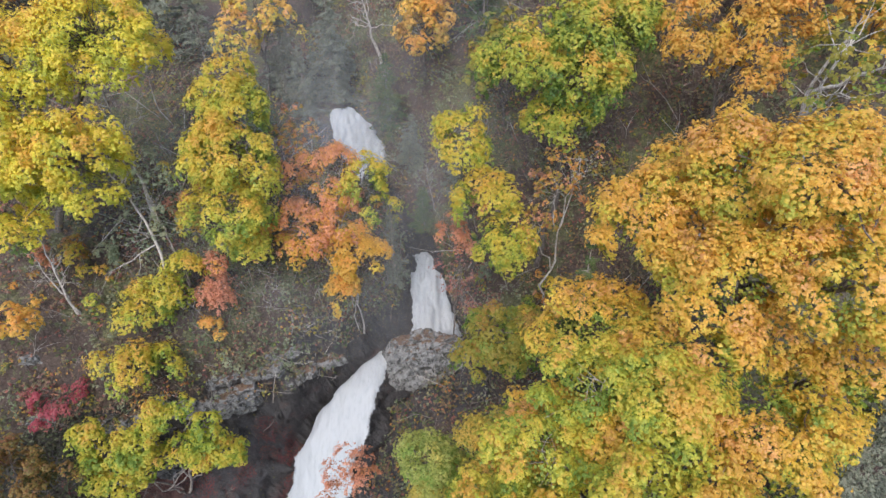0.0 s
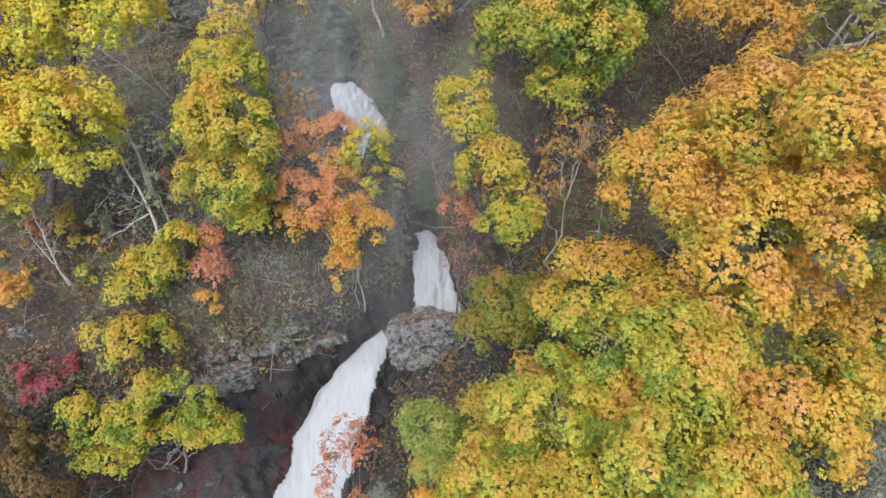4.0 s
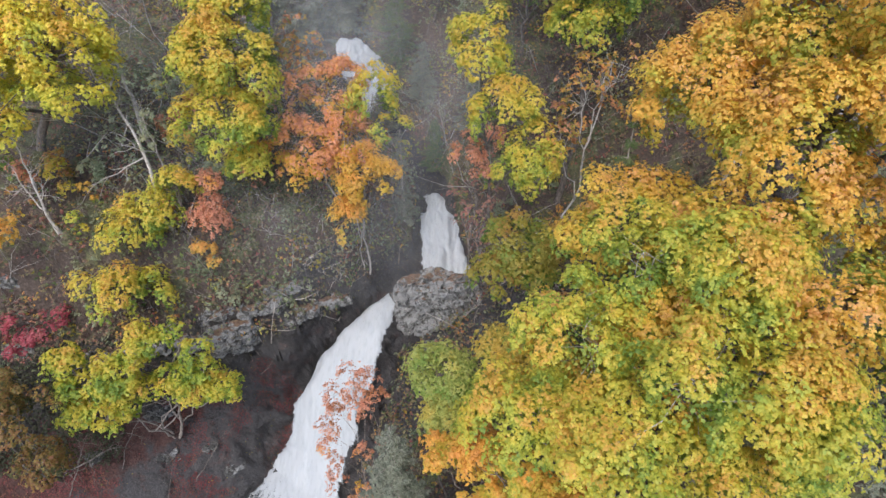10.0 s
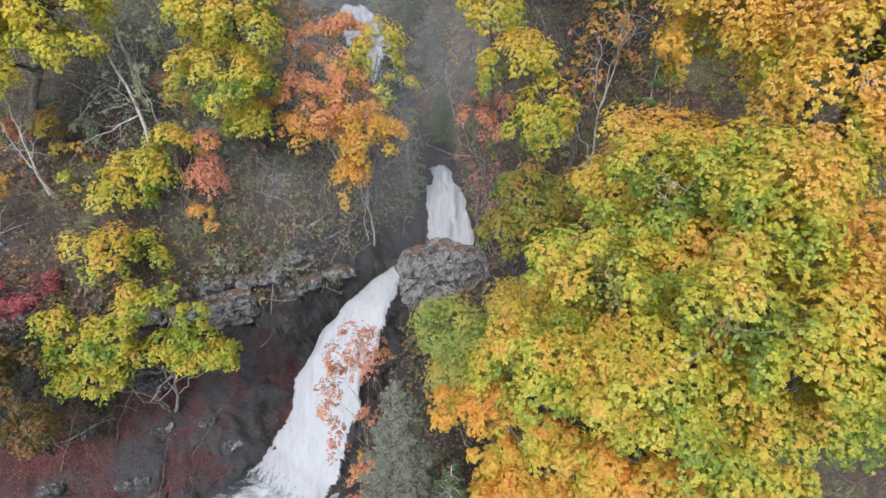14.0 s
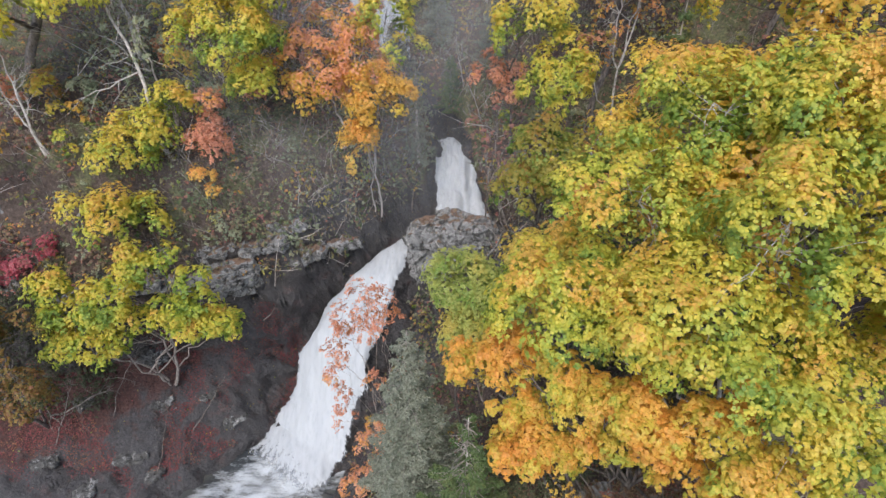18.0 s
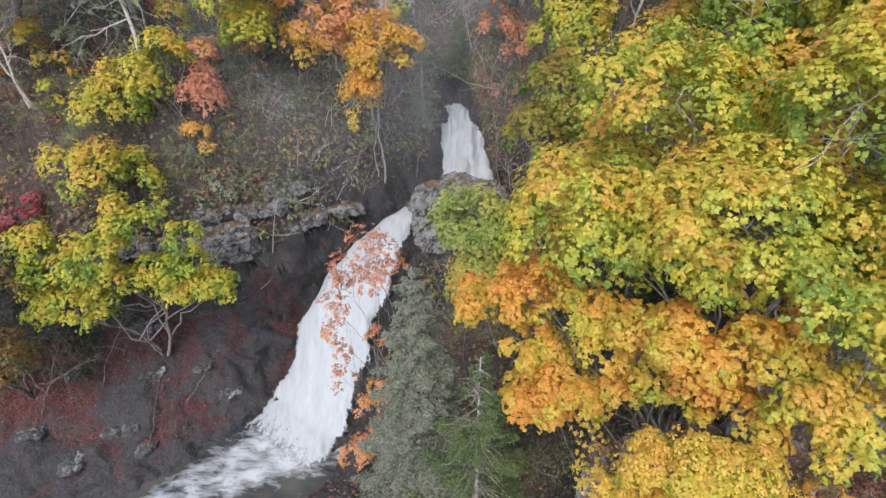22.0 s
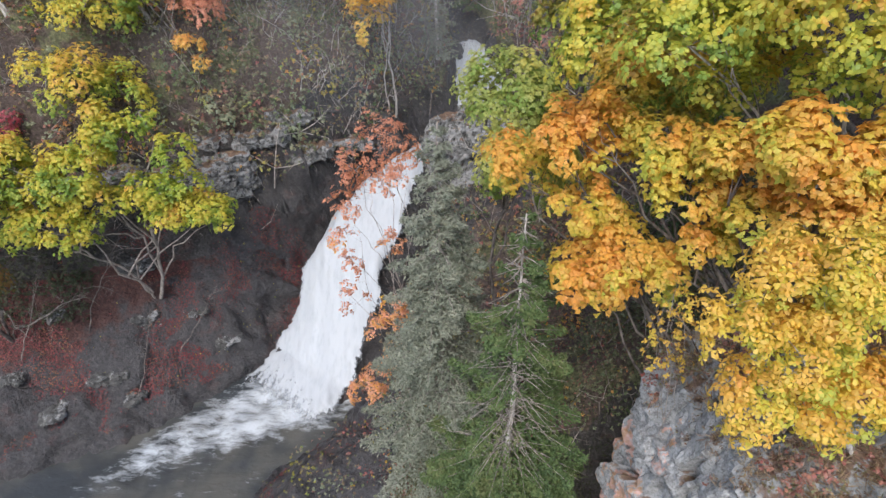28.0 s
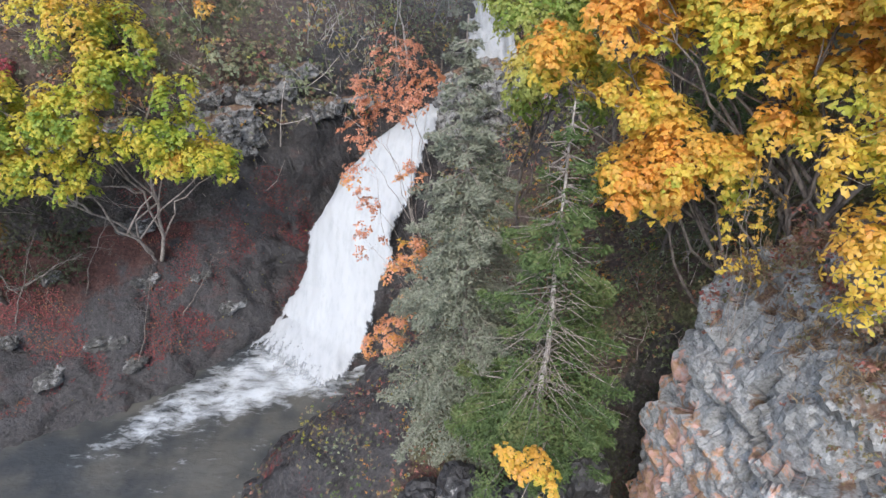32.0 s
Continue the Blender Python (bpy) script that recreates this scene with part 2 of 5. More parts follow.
M_SPRUCE = leaf_material("grey_spruce_needles", [(0.14, 0.16, 0.115), (0.2, 0.22, 0.165), (0.27, 0.28, 0.215), (0.175, 0.2, 0.145)], 0.6, 0.8, 0.15, 0.7)
M_FIR = leaf_material("green_fir_needles", [(0.05, 0.085, 0.03), (0.08, 0.13, 0.042), (0.115, 0.165, 0.055), (0.14, 0.16, 0.06)], 0.5, 0.7, 0.15, 0.7)
M_BARK = bark_material("grey_brown_bark", (0.06, 0.05, 0.045), (0.2, 0.17, 0.15))
M_PALE = bark_material("pale_bark", (0.25, 0.22, 0.2), (0.6, 0.56, 0.52), 9.0)
M_DEAD = bark_material("weathered_dead_wood", (0.07, 0.06, 0.055), (0.22, 0.19, 0.17))
M_TWIG = bark_material("grey_twigs", (0.16, 0.135, 0.12), (0.38, 0.335, 0.3))


def rock_material(name, dark, mid, pale, lichen=0.5, rust=0.0, gloss=0.8, cap=0.0, grain=1.0):
    m, nt, bsdf = material(name)
    where = place(nt)
    big, fine = noise_of(nt, where, 0.45 * grain, 5, 0.6), noise_of(nt, where, 3.2 * grain, 6, 0.7)
    colour = ramp(nt, fine, [(0.3, dark), (0.5, mid), (0.72, pale)])
    colour = mixed(nt, ramp(nt, big, [(0.35, (0, 0, 0)), (0.6, (1, 1, 1))]), colour, ramp(nt, fine, [(0.35, dark), (0.7, mid)]))
    crust = noise_of(nt, place(nt, (1.3, 1, 1)), 1.3 * grain, 9, 0.8)
    spots = ramp(nt, maths(nt, "ADD", crust, maths(nt, "MULTIPLY", big, 0.3)), [(0.73 - 0.13 * lichen, (0, 0, 0)), (0.79 - 0.13 * lichen, (1, 1, 1))])
    colour = mixed(nt, maths(nt, "MULTIPLY", spots, 0.7 / grain ** 0.5), colour, tuple(max(0.38, 0.95 * c) for c in pale))
    speck = ramp(nt, noise_of(nt, where, 7.0 * grain, 5, 0.75), [(0.3, (0.3, 0.3, 0.3)), (0.46, (0.95, 0.95, 0.95)), (0.6, (1.05, 1.05, 1.05)), (0.7, (1.6, 1.6, 1.56))])
    colour = mixed(nt, 1.0, colour, speck, "MULTIPLY")
    if rust:
        split = node(nt, "ShaderNodeSeparateXYZ")
        nt.links.new(where, split.inputs[0])
        low_side = maths(nt, "MULTIPLY", maths(nt, "ADD", maths(nt, "MULTIPLY", split.outputs[0], 1.0), maths(nt, "MULTIPLY", split.outputs[2], 0.45)), -0.06)
        stain = maths(nt, "ADD", maths(nt, "MULTIPLY", maths(nt, "SUBTRACT", noise_of(nt, place(nt, (0.9, 0.9, 0.6)), 1.1, 7, 0.7), 0.28), 1.95), low_side)
        mask = ramp(nt, stain, [(-0.1, (0, 0, 0)), (0.04, (0.9, 0.9, 0.9))])
        tint = ramp(nt, noise_of(nt, where, 1.6, 8, 0.75), [(0.36, (0.3, 0.17, 0.06)), (0.46, (0.44, 0.22, 0.09)), (0.54, (0.58, 0.3, 0.23)), (0.66, (0.42, 0.4, 0.38))])
        colour = mixed(nt, maths(nt, "MULTIPLY", mask, rust), colour, mixed(nt, 0.25, tint, colour))
    if cap:
        upward = nt.nodes.new("ShaderNodeAttribute")
        upward.attribute_name = "upward"
        soil = ramp(nt, fine, [(0.3, (0.06, 0.04, 0.03)), (0.5, (0.16, 0.1, 0.07)), (0.7, (0.2, 0.15, 0.08))])
        lies = ramp(nt, maths(nt, "ADD", upward.outputs["Fac"], maths(nt, "MULTIPLY", maths(nt, "SUBTRACT", noise_of(nt, where, 0.9, 5, 0.7), 0.5), 1.6)), [(0.98 - 0.3 * cap, (0, 0, 0)), (1.15 - 0.3 * cap, (1, 1, 1))])
        colour = mixed(nt, lies, colour, soil)
    nt.links.new(colour, bsdf.inputs["Base Color"])
    bsdf.inputs["Roughness"].default_value = gloss
    bump(nt, maths(nt, "ADD", fine, maths(nt, "MULTIPLY", big, 2.0)), 0.9, 0.12 / grain ** 1.6, bsdf)
    return m


M_ROCK = rock_material("lichen_rock", (0.03, 0.03, 0.03), (0.1, 0.097, 0.092), (0.3, 0.3, 0.29), 1.0, cap=0.7, grain=1.4)
M_STONE = rock_material("grey_stone", (0.045, 0.044, 0.042), (0.1, 0.098, 0.094), (0.18, 0.178, 0.17), 0.4)
M_WETROCK = rock_material("wet_dark_rock", (0.018, 0.018, 0.02), (0.05, 0.048, 0.05), (0.1, 0.1, 0.1), 0.0, 0.0, 0.45)
M_CLIFF = rock_material("stained_cliff_rock", (0.1, 0.1, 0.098), (0.26, 0.26, 0.26), (0.47, 0.48, 0.48), 1.0, 1.0, cap=0.6, grain=2.0)


def ground_material():
    """Leaf litter and soil on the slopes, bare rock where it is steep, red leaves on the bank, wet rock by the water."""
    m, nt, bsdf = material("hillside_ground")
    where = place(nt)
    big, mid, fine = noise_of(nt, where, 0.16, 4), noise_of(nt, where, 0.9, 5, 0.65), noise_of(nt, where, 6.0, 5, 0.7)
    soil = ramp(nt, fine, [(0.3, (0.04, 0.031, 0.027)), (0.5, (0.1, 0.074, 0.062)), (0.7, (0.19, 0.142, 0.118))])
    moss = ramp(nt, fine, [(0.3, (0.06, 0.065, 0.035)), (0.7, (0.2, 0.2, 0.1))])
    soil = mixed(nt, ramp(nt, maths(nt, "ADD", mid, maths(nt, "SUBTRACT", big, 0.5)), [(0.48, (0, 0, 0)), (0.62, (1, 1, 1))]), soil, moss)
    red = ramp(nt, fine, [(0.3, (0.03, 0.016, 0.014)), (0.5, (0.072, 0.034, 0.029)), (0.7, (0.13, 0.062, 0.05))])
    rock = ramp(nt, fine, [(0.3, (0.022, 0.021, 0.02)), (0.52, (0.066, 0.06, 0.057)), (0.75, (0.17, 0.16, 0.152))])
    wet = ramp(nt, fine, [(0.3, (0.02, 0.02, 0.022)), (0.52, (0.058, 0.054, 0.056)), (0.75, (0.125, 0.12, 0.12))])
    tone = {}
    for key in ("red", "rock", "wet"):
        a = nt.nodes.new("ShaderNodeAttribute")
        a.attribute_name = key
        tone[key] = a.outputs["Fac"]
    broken = maths(nt, "SUBTRACT", mid, 0.5)
    edge = lambda key, k: ramp(nt, maths(nt, "ADD", tone[key], maths(nt, "MULTIPLY", broken, k)), [(0.4, (0, 0, 0)), (0.6, (1, 1, 1))])  # noqa: E731
    colour = mixed(nt, edge("red", 1.6), soil, red)
    colour = mixed(nt, edge("rock", 1.8), colour, rock)
    colour = mixed(nt, edge("wet", 1.0), colour, wet)
    crust = ramp(nt, noise_of(nt, place(nt, (1, 1, 1.6)), 0.55, 5, 0.7), [(0.55, (0, 0, 0)), (0.68, (1, 1, 1))])
    colour = mixed(nt, maths(nt, "MULTIPLY", crust, 0.5), colour, (0.1, 0.05, 0.045))
    nt.links.new(colour, bsdf.inputs["Base Color"])
    nt.links.new(ramp(nt, tone["wet"], [(0.3, (0.9, 0.9, 0.9)), (0.8, (0.45, 0.45, 0.45))]), bsdf.inputs["Roughness"])
    bump(nt, maths(nt, "ADD", fine, maths(nt, "MULTIPLY", mid, 2.5)), 1.0, 0.15, bsdf)
    return m


def white_water_material():
    m, nt, bsdf = material("white_water")
    flow = noise_of(nt, place(nt, (1.5, 0.45, 0.45)), 2.2, 6, 0.65)
    nt.links.new(ramp(nt, flow, [(0.28, (0.385, 0.41, 0.44)), (0.55, (0.45, 0.475, 0.505))]), bsdf.inputs["Base Color"])
    bsdf.inputs["Roughness"].default_value = 0.65
    bsdf.inputs["Subsurface Weight"].default_value = 0.0
    bump(nt, flow, 0.12, 0.1, bsdf)
    a = nt.nodes.new("ShaderNodeAttribute")
    a.attribute_name = "thin"
    spray = noise_of(nt, place(nt, (1.4, 0.8, 0.8)), 2.6, 7, 0.75)
    gone = ramp(nt, maths(nt, "ADD", spray, maths(nt, "MULTIPLY", a.outputs["Fac"], 0.6)), [(0.74, (0, 0, 0)), (0.9, (1, 1, 1))])
    clear = nt.nodes.new("ShaderNodeBsdfTransparent")
    both = nt.nodes.new("ShaderNodeMixShader")
    nt.links.new(gone, both.inputs[0])
    nt.links.new(bsdf.outputs[0], both.inputs[1])
    nt.links.new(clear.outputs[0], both.inputs[2])
    nt.links.new(both.outputs[0], nt.nodes["Material Output"].inputs["Surface"])
    return m


def pool_material():
    """Murky grey-brown water with foam streaks that thin out away from the fall."""
    m, nt, bsdf = material("pool_water")
    where = place(nt)
    warp = node(nt, "ShaderNodeTexNoise", Scale=0.5, Detail=3.0)
    nt.links.new(where, warp.inputs["Vector"])
    turned = place(nt, (0.45, 1.3, 1))
    turned.node.inputs["Rotation"].default_value = (0, 0, radians(-44))
    bent = mixed(nt, 0.5, turned, warp.outputs["Color"], "ADD")
    foam = noise_of(nt, bent, 1.7, 8, 0.7)
    a = nt.nodes.new("ShaderNodeAttribute")
    a.attribute_name = "foam"
    mask = ramp(nt, maths(nt, "ADD", foam, maths(nt, "MULTIPLY", a.outputs["Fac"], 0.43)), [(0.64, (0, 0, 0)), (0.98, (1, 1, 1))])
    murk = ramp(nt, noise_of(nt, where, 0.3, 3), [(0.35, (0.045, 0.05, 0.054)), (0.65, (0.1, 0.098, 0.088))])
    nt.links.new(mixed(nt, mask, murk, (0.47, 0.5, 0.53)), bsdf.inputs["Base Color"])
    nt.links.new(ramp(nt, mask, [(0.0, (0.22, 0.22, 0.22)), (0.6, (0.7, 0.7, 0.7))]), bsdf.inputs["Roughness"])
    bump(nt, maths(nt, "ADD", noise_of(nt, where, 2.4, 4), maths(nt, "MULTIPLY", foam, 1.2)), 0.35, 0.12, bsdf)
    return m


M_GROUND, M_WHITE, M_POOL = ground_material(), white_water_material(), pool_material()

# ---- the lie of the land ----
WATER = -2.0
# the stream from the far hill down to the pool and out: x, y, bed height, half width
STREAM = np.array([
    (-30, 75, 32, 2.5), (-16, 62, 28, 2.5), (-10.5, 56, 25.2, 2.4), (-7.8, 53, 19.2, 1.4), (-4.4, 50.4, 15, 0.5), (-2.2, 48, 13.5, 0.8),
    (-1.4, 44, 11.2, 1.8), (-1.2, 41.2, 9.2, 2.3), (-4.6, 39.8, 8.9, 1.6), (-6.4, 37.4, 8.4, 1.2), (-7.9, 34.8, 7.3, 1.6), (-10.1, 30.4, 4.5, 2.3),
    (-11.6, 27.7, 0.2, 2.7), (-13.4, 24, -2.6, 3.4), (-20, 18, -2.4, 3.3), (-30, 12, -2.5, 4.2), (-60, 2, -2.6, 8.0)])


def along_stream(x, y):
    """Distance from the stream's middle line, its bed height and half width there."""
    best, bed, wide = np.full(x.shape, 1e9), np.zeros(x.shape), np.ones(x.shape)
    for a, b in zip(STREAM[:-1], STREAM[1:]):
        d = b[:2] - a[:2]
        t = np.clip(((x - a[0]) * d[0] + (y - a[1]) * d[1]) / (d @ d), 0, 1)
        far = np.hypot(x - a[0] - t * d[0], y - a[1] - t * d[1])
        near = far < best
        best = np.where(near, far, best)
        bed = np.where(near, a[2] + t * (b[2] - a[2]), bed)
        wide = np.where(near, a[3] + t * (b[3] - a[3]), wide)
    return best, bed, wide


XS = (-400, -60, -32, -24, -18, -14, -10, -6, 0, 8, 400)
# break lines of the far bank, from the waterline up: the y and z of each over XS
BREAKS = [
    ((-40, -10, 13, 18.5, 22.5, 29, 34, 38.5, 44, 44, 44), (-3, -3, -3, -3, -3, -3, 2, 8, 9, 9, 9)),
    ((-20, 10, 26, 28.6, 30.6, 32.4, 36, 39.5, 46, 46, 46), (4, 4, 5.2, 5.6, 4.6, 2.5, 5, 9, 11, 11, 11)),
    ((-18, 12, 27.4, 30.2, 32.2, 33.8, 37, 40.5, 47.5, 47.5, 47.5), (9, 10, 10.5, 10.2, 9.7, 9.8, 10, 11.5, 14.5, 15, 15)),
    ((-10, 20, 31.5, 33.2, 35, 37.2, 40, 43.5, 50, 50, 50), (18, 19, 19.5, 19, 18.3, 18, 17.2, 16.5, 17.5, 18, 18)),
    ((10, 38, 46, 48, 50, 52, 54, 56, 58, 58, 58), (24, 25, 25, 25, 24.5, 24, 23, 22, 23, 24, 24)),
    ((80,) * 11, (36, 35, 33, 32, 31, 30, 30, 30, 31, 32, 34)),
    ((160,) * 11, (52,) * 11),
    ((900,) * 11, (150,) * 11),
]


def far_bank(x, y):
    ys = np.array([np.interp(x, XS, b[0]) for b in BREAKS])
    zs = np.array([np.interp(x, XS, b[1]) for b in BREAKS])
    z = np.where(y < ys[0], -3.0, 0.0)
    for k in range(len(BREAKS) - 1):
        t = (y - ys[k]) / np.maximum(ys[k + 1] - ys[k], 0.01)
        inside = (y >= ys[k]) & (y < ys[k + 1])
        z = np.where(inside, zs[k] + t * (zs[k + 1] - zs[k]), z)
    return z


def near_bank(x, y):
    toe = np.interp(y, (-200, 0, 12, 17, 20, 24, 30, 35, 38, 41, 48, 54, 62, 90), (-16, -16, -15.6, -15.8, -12.2, -10.0, -7.4, -5.5, 2.0, 2.2, 1.2, -4, -12, -26))
    bed = np.interp(y, (20, 24, 30, 35, 38, 41, 46, 48, 54, 62, 90), (-3, -3, 0.5, 4, 8, 9, 10.5, 13, 19, 26, 31))
    rise = np.interp(x - toe, (-1, 0, 2, 5, 14, 18, 25, 35, 60, 400), (-6, 0, 2.2, 5, 8.2, 12.5, 19, 23, 29, 80))
    return bed + rise * np.interp(y, (6, 12, 15), (0.6, 0.7, 1.0))


def ground_height(x, y):
    x, y = np.asarray(x, float), np.asarray(y, float)
    z = np.maximum(far_bank(x, y), near_bank(x, y))
    p = np.stack([x, y, 0 * x], -1)
    z = z + 0.5 * layered(p, 0.16, 3, 3) + 0.18 * layered(p, 0.9, 3, 5)
    shore = np.interp(y, (8, 12, 16.7, 19, 20.5, 21.4, 23.6), (-15.6, -15.0, -14.3, -13.2, -11.8, -10.6, -9.6)) + 0.35 * soft_noise(p, 0.7, 6)
    z = np.minimum(z, -2.7 + 1.3 * np.maximum(x - shore, 0) + 3.0 * np.maximum(y - 20.5, 0) + 3.0 * np.maximum(-24 - x, 0) + 3.0 * np.maximum(y - np.interp(x, (-28, -21, -18), (17.3, 20.8, 22)), 0))
    z = z - 5.0 * np.exp(-((x - 2.7) / 1.0) ** 2 - ((y - 13.0) / 2.0) ** 2)
    far, bed, wide = along_stream(x, y)
    out = np.maximum(far - wide, 0)
    z = np.minimum(z, bed - 0.25 + 2.6 * out)
    return np.where(far < wide, bed - 0.25, np.maximum(z, bed - 0.25 - 1.6 * out))


def ground_at(x, y):
    return float(ground_height(np.array([x]), np.array([y]))[0])


def steps(*runs):
    """Grid lines: runs of (start, end, spacing)."""
    return np.concatenate([np.arange(a, b, s) for a, b, s in runs])


gx = steps((-700, -80, 40), (-80, -36, 1.4), (-36, 14, 0.24), (14, 40, 0.8), (40, 80, 4), (80, 701, 40))
gy = steps((-300, -40, 30), (-40, 4, 2.0), (4, 12, 0.5), (12, 28, 0.25), (28, 41, 0.12), (41, 52, 0.25), (52, 90, 1.0), (90, 140, 5), (140, 900, 40))
GX, GY = np.meshgrid(gx, gy)
GZ = ground_height(GX, GY)
slope = np.hypot(np.gradient(GZ, gx, axis=1), np.gradient(GZ, gy, axis=0))
far, bed, wide = along_stream(GX, GY)
steep = np.clip((slope - 1.4) / 1.6, 0, 1) * np.clip((13.5 - GZ) / 2.5, 0.0, 1)
pool_side = np.clip(1.7 - np.hypot((GX + 10) / 4, (GY - 18) / 6), 0, 1)
by_ledge = np.clip(1.6 - np.hypot((GX - 0.5) / 5, (GY - 36.5) / 4), 0, 1)
damp = np.clip(1.25 - np.maximum(far - wide, 0) / np.where(GY < 39, 7.0, 1.0), 0, 1) * (np.abs(GZ - bed) < 7) * (GY < 56)
damp = np.maximum(np.maximum(damp, by_ledge), pool_side)
near_red = np.clip(1.4 - np.abs(GX + 7) / 6, 0, 1) * np.clip(1.5 - np.abs(GY - 13) / 5, 0, 1) * 0.5
red_bank = np.clip(1.3 - np.abs(GX + 26) / 13, 0, 1) * np.clip((GY - 17) / 3, 0, 1) * (GZ < 7) * (GZ > -1.5) * (GX < -13)
red_bank = np.maximum(red_bank, near_red)
P = np.stack([GX, GY, GZ], -1)
nrm = np.stack([-np.gradient(GZ, gx, axis=1), -np.gradient(GZ, gy, axis=0), np.ones_like(GZ)], -1)
nrm /= np.linalg.norm(nrm, axis=-1, keepdims=True)
rocky = np.maximum(steep, damp * 0.8) * (far > wide)
P = P + nrm * (rocky * (1.1 * broken_face(P, 1.2, 31) + 0.35 * layered(P, 0.3, 2, 37)))[..., None]
ny, nx = GX.shape
idx = np.arange(ny * nx).reshape(ny, nx)
quads = np.stack([idx[:-1, :-1], idx[:-1, 1:], idx[1:, 1:], idx[1:, :-1]], -1).reshape(-1, 4)
me = array_mesh("ground", P.reshape(-1, 3), quads, True)
set_tone(me, "rock", steep.ravel()), set_tone(me, "wet", damp.ravel()), set_tone(me, "red", red_bank.ravel())
tagged(piece("ground", me, M_GROUND), "steep gorge slopes of leaf litter, soil and dark wet rock", "ground", kind="structure")


# ---- water ----
def water_sheet(rows, across, name, label, bulge, rough, seed, fade=0.85, head=0.08):
    """White water down a run of the stream: rows of x, y, z, half width, crowned in the middle and broken by lumps."""
    rows = np.array(rows, float)
    t = np.linspace(0, len(rows) - 1, (len(rows) - 1) * 34)
    c = np.stack([np.interp(t, range(len(rows)), rows[:, k]) for k in range(4)], 1)
    for _ in range(6):
        c[1:-1] = (c[:-2] + 2 * c[1:-1] + c[2:]) / 4
    d = np.gradient(c[:, :2], axis=0)
    d /= np.linalg.norm(d, axis=1, keepdims=True) + 1e-9
    side = np.stack([-d[:, 1], d[:, 0]], 1)
    u = np.linspace(-1, 1, across)
    ragged = 1 + 0.13 * layered(np.stack([t * 3, 0 * t, 0 * t], 1), 0.8, 4, seed)[:, None] * np.abs(u) ** 3
    p = np.zeros((len(t), across, 3))
    p[..., :2] = c[:, None, :2] + side[:, None] * (u[None, :] * ragged * c[:, 3:])[..., None]
    p[..., 2] = c[:, None, 2] + bulge * (1 - np.abs(u[None, :]) ** 2.5) - 0.35 * np.abs(u[None, :]) ** 8
    q = p * np.array([1.5, 0.5, 0.5])
    lump = rough * (layered(q, 0.9, 3, seed + 3) + 0.08 * layered(p, 3.0, 2, seed + 9))
    p[..., 2] += lump * 0.8
    p[..., 1] -= lump * 0.5
    n, k = len(t), across
    i = np.arange(n * k).reshape(n, k)
    f = np.stack([i[:-1, :-1], i[1:, :-1], i[1:, 1:], i[:-1, 1:]], -1).reshape(-1, 4)
    me = array_mesh(name, p.reshape(-1, 3), f, True)
    along = np.linspace(0, 1, n)[:, None]
    thin = np.clip((np.abs(u)[None, :] - 0.8) / 0.2, 0, 1) * 0.8 + np.clip((along - fade) / (1 - fade), 0, 1) ** 1.5 * 0.9 + np.clip(1 - along / head, 0, 1) * 0.5
    set_tone(me, "thin", np.clip(thin, 0, 1.2).ravel())
    return tagged(piece(name, me, M_WHITE), label, "waterfall", kind="structure")


water_sheet([(-5.4, 38.6, 8.75, 1.0), (-6.3, 37.4, 8.6, 1.25), (-7.9, 34.9, 7.7, 2.1), (-10.2, 30.4, 4.9, 3.15), (-11.6, 27.7, 0.6, 3.4), (-12.7, 26.0, -1.2, 3.8), (-14.0, 24.5, -1.85, 3.9), (-14.8, 23.4, -2.15, 3.9)],
            80, "waterfall_lower", "white main waterfall sliding down a dark rock chute", 0.45, 0.13, 40, 0.62)
water_sheet([(-2.5, 48.2, 13.7, 1.1), (-2.1, 47.3, 13.4, 1.5), (-1.6, 45.5, 12.4, 1.9), (-1.1, 43, 10.6, 2.3), (-0.7, 41, 9.3, 2.7), (-0.6, 40, 9.1, 2.8)],
            50, "waterfall_upper", "short white upper waterfall behind a rock ledge", 0.25, 0.36, 60, head=0.4)
water_sheet([(-10.6, 57.0, 25.8, 1.6), (-9.4, 55.4, 24.6, 2.6), (-8.2, 54.2, 22.6, 2.9), (-7.4, 53.2, 20.6, 2.3), (-6.4, 52.2, 18.6, 1.4)],
            40, "waterfall_top", "pale far cascade half hidden behind the maples", 0.3, 0.3, 80, 0.3)

px, py = steps((-70, -34, 3), (-34, -5, 0.3), (-5, 1, 1.0)), steps((-30, 8, 3), (8, 33, 0.3))
WX, WY = np.meshgrid(px, py)
down = ((WX + 13.5) * -0.72 + (WY - 24.5) * -0.69)
aside = (WX + 13.5) * 0.69 - (WY - 24.5) * 0.72
breadth, middle = np.interp(down, (-4, 0, 4, 8, 11), (3.8, 4.0, 3.0, 1.9, 1.1)), np.interp(down, (-3, 0, 4, 8), (0.8, 0.3, -0.8, -1.6))
foam = np.clip(1.7 * (1 - np.abs(aside - middle) / breadth), 0, 1) * np.interp(down, (-4, 0, 2, 5, 9, 13), (1.1, 0.95, 0.72, 0.62, 0.5, 0)) + 0.22 * np.clip(1 - np.hypot(down - 6, aside) / 12, 0, 1)
wp = np.stack([WX, WY, 0 * WX], -1)
WZ = WATER + np.clip(foam, 0, 1) * (0.1 + 0.28 * layered(wp, 0.8, 4, 90)) + 0.03 * layered(wp, 0.8, 2, 95)
i = np.arange(WX.size).reshape(WX.shape)
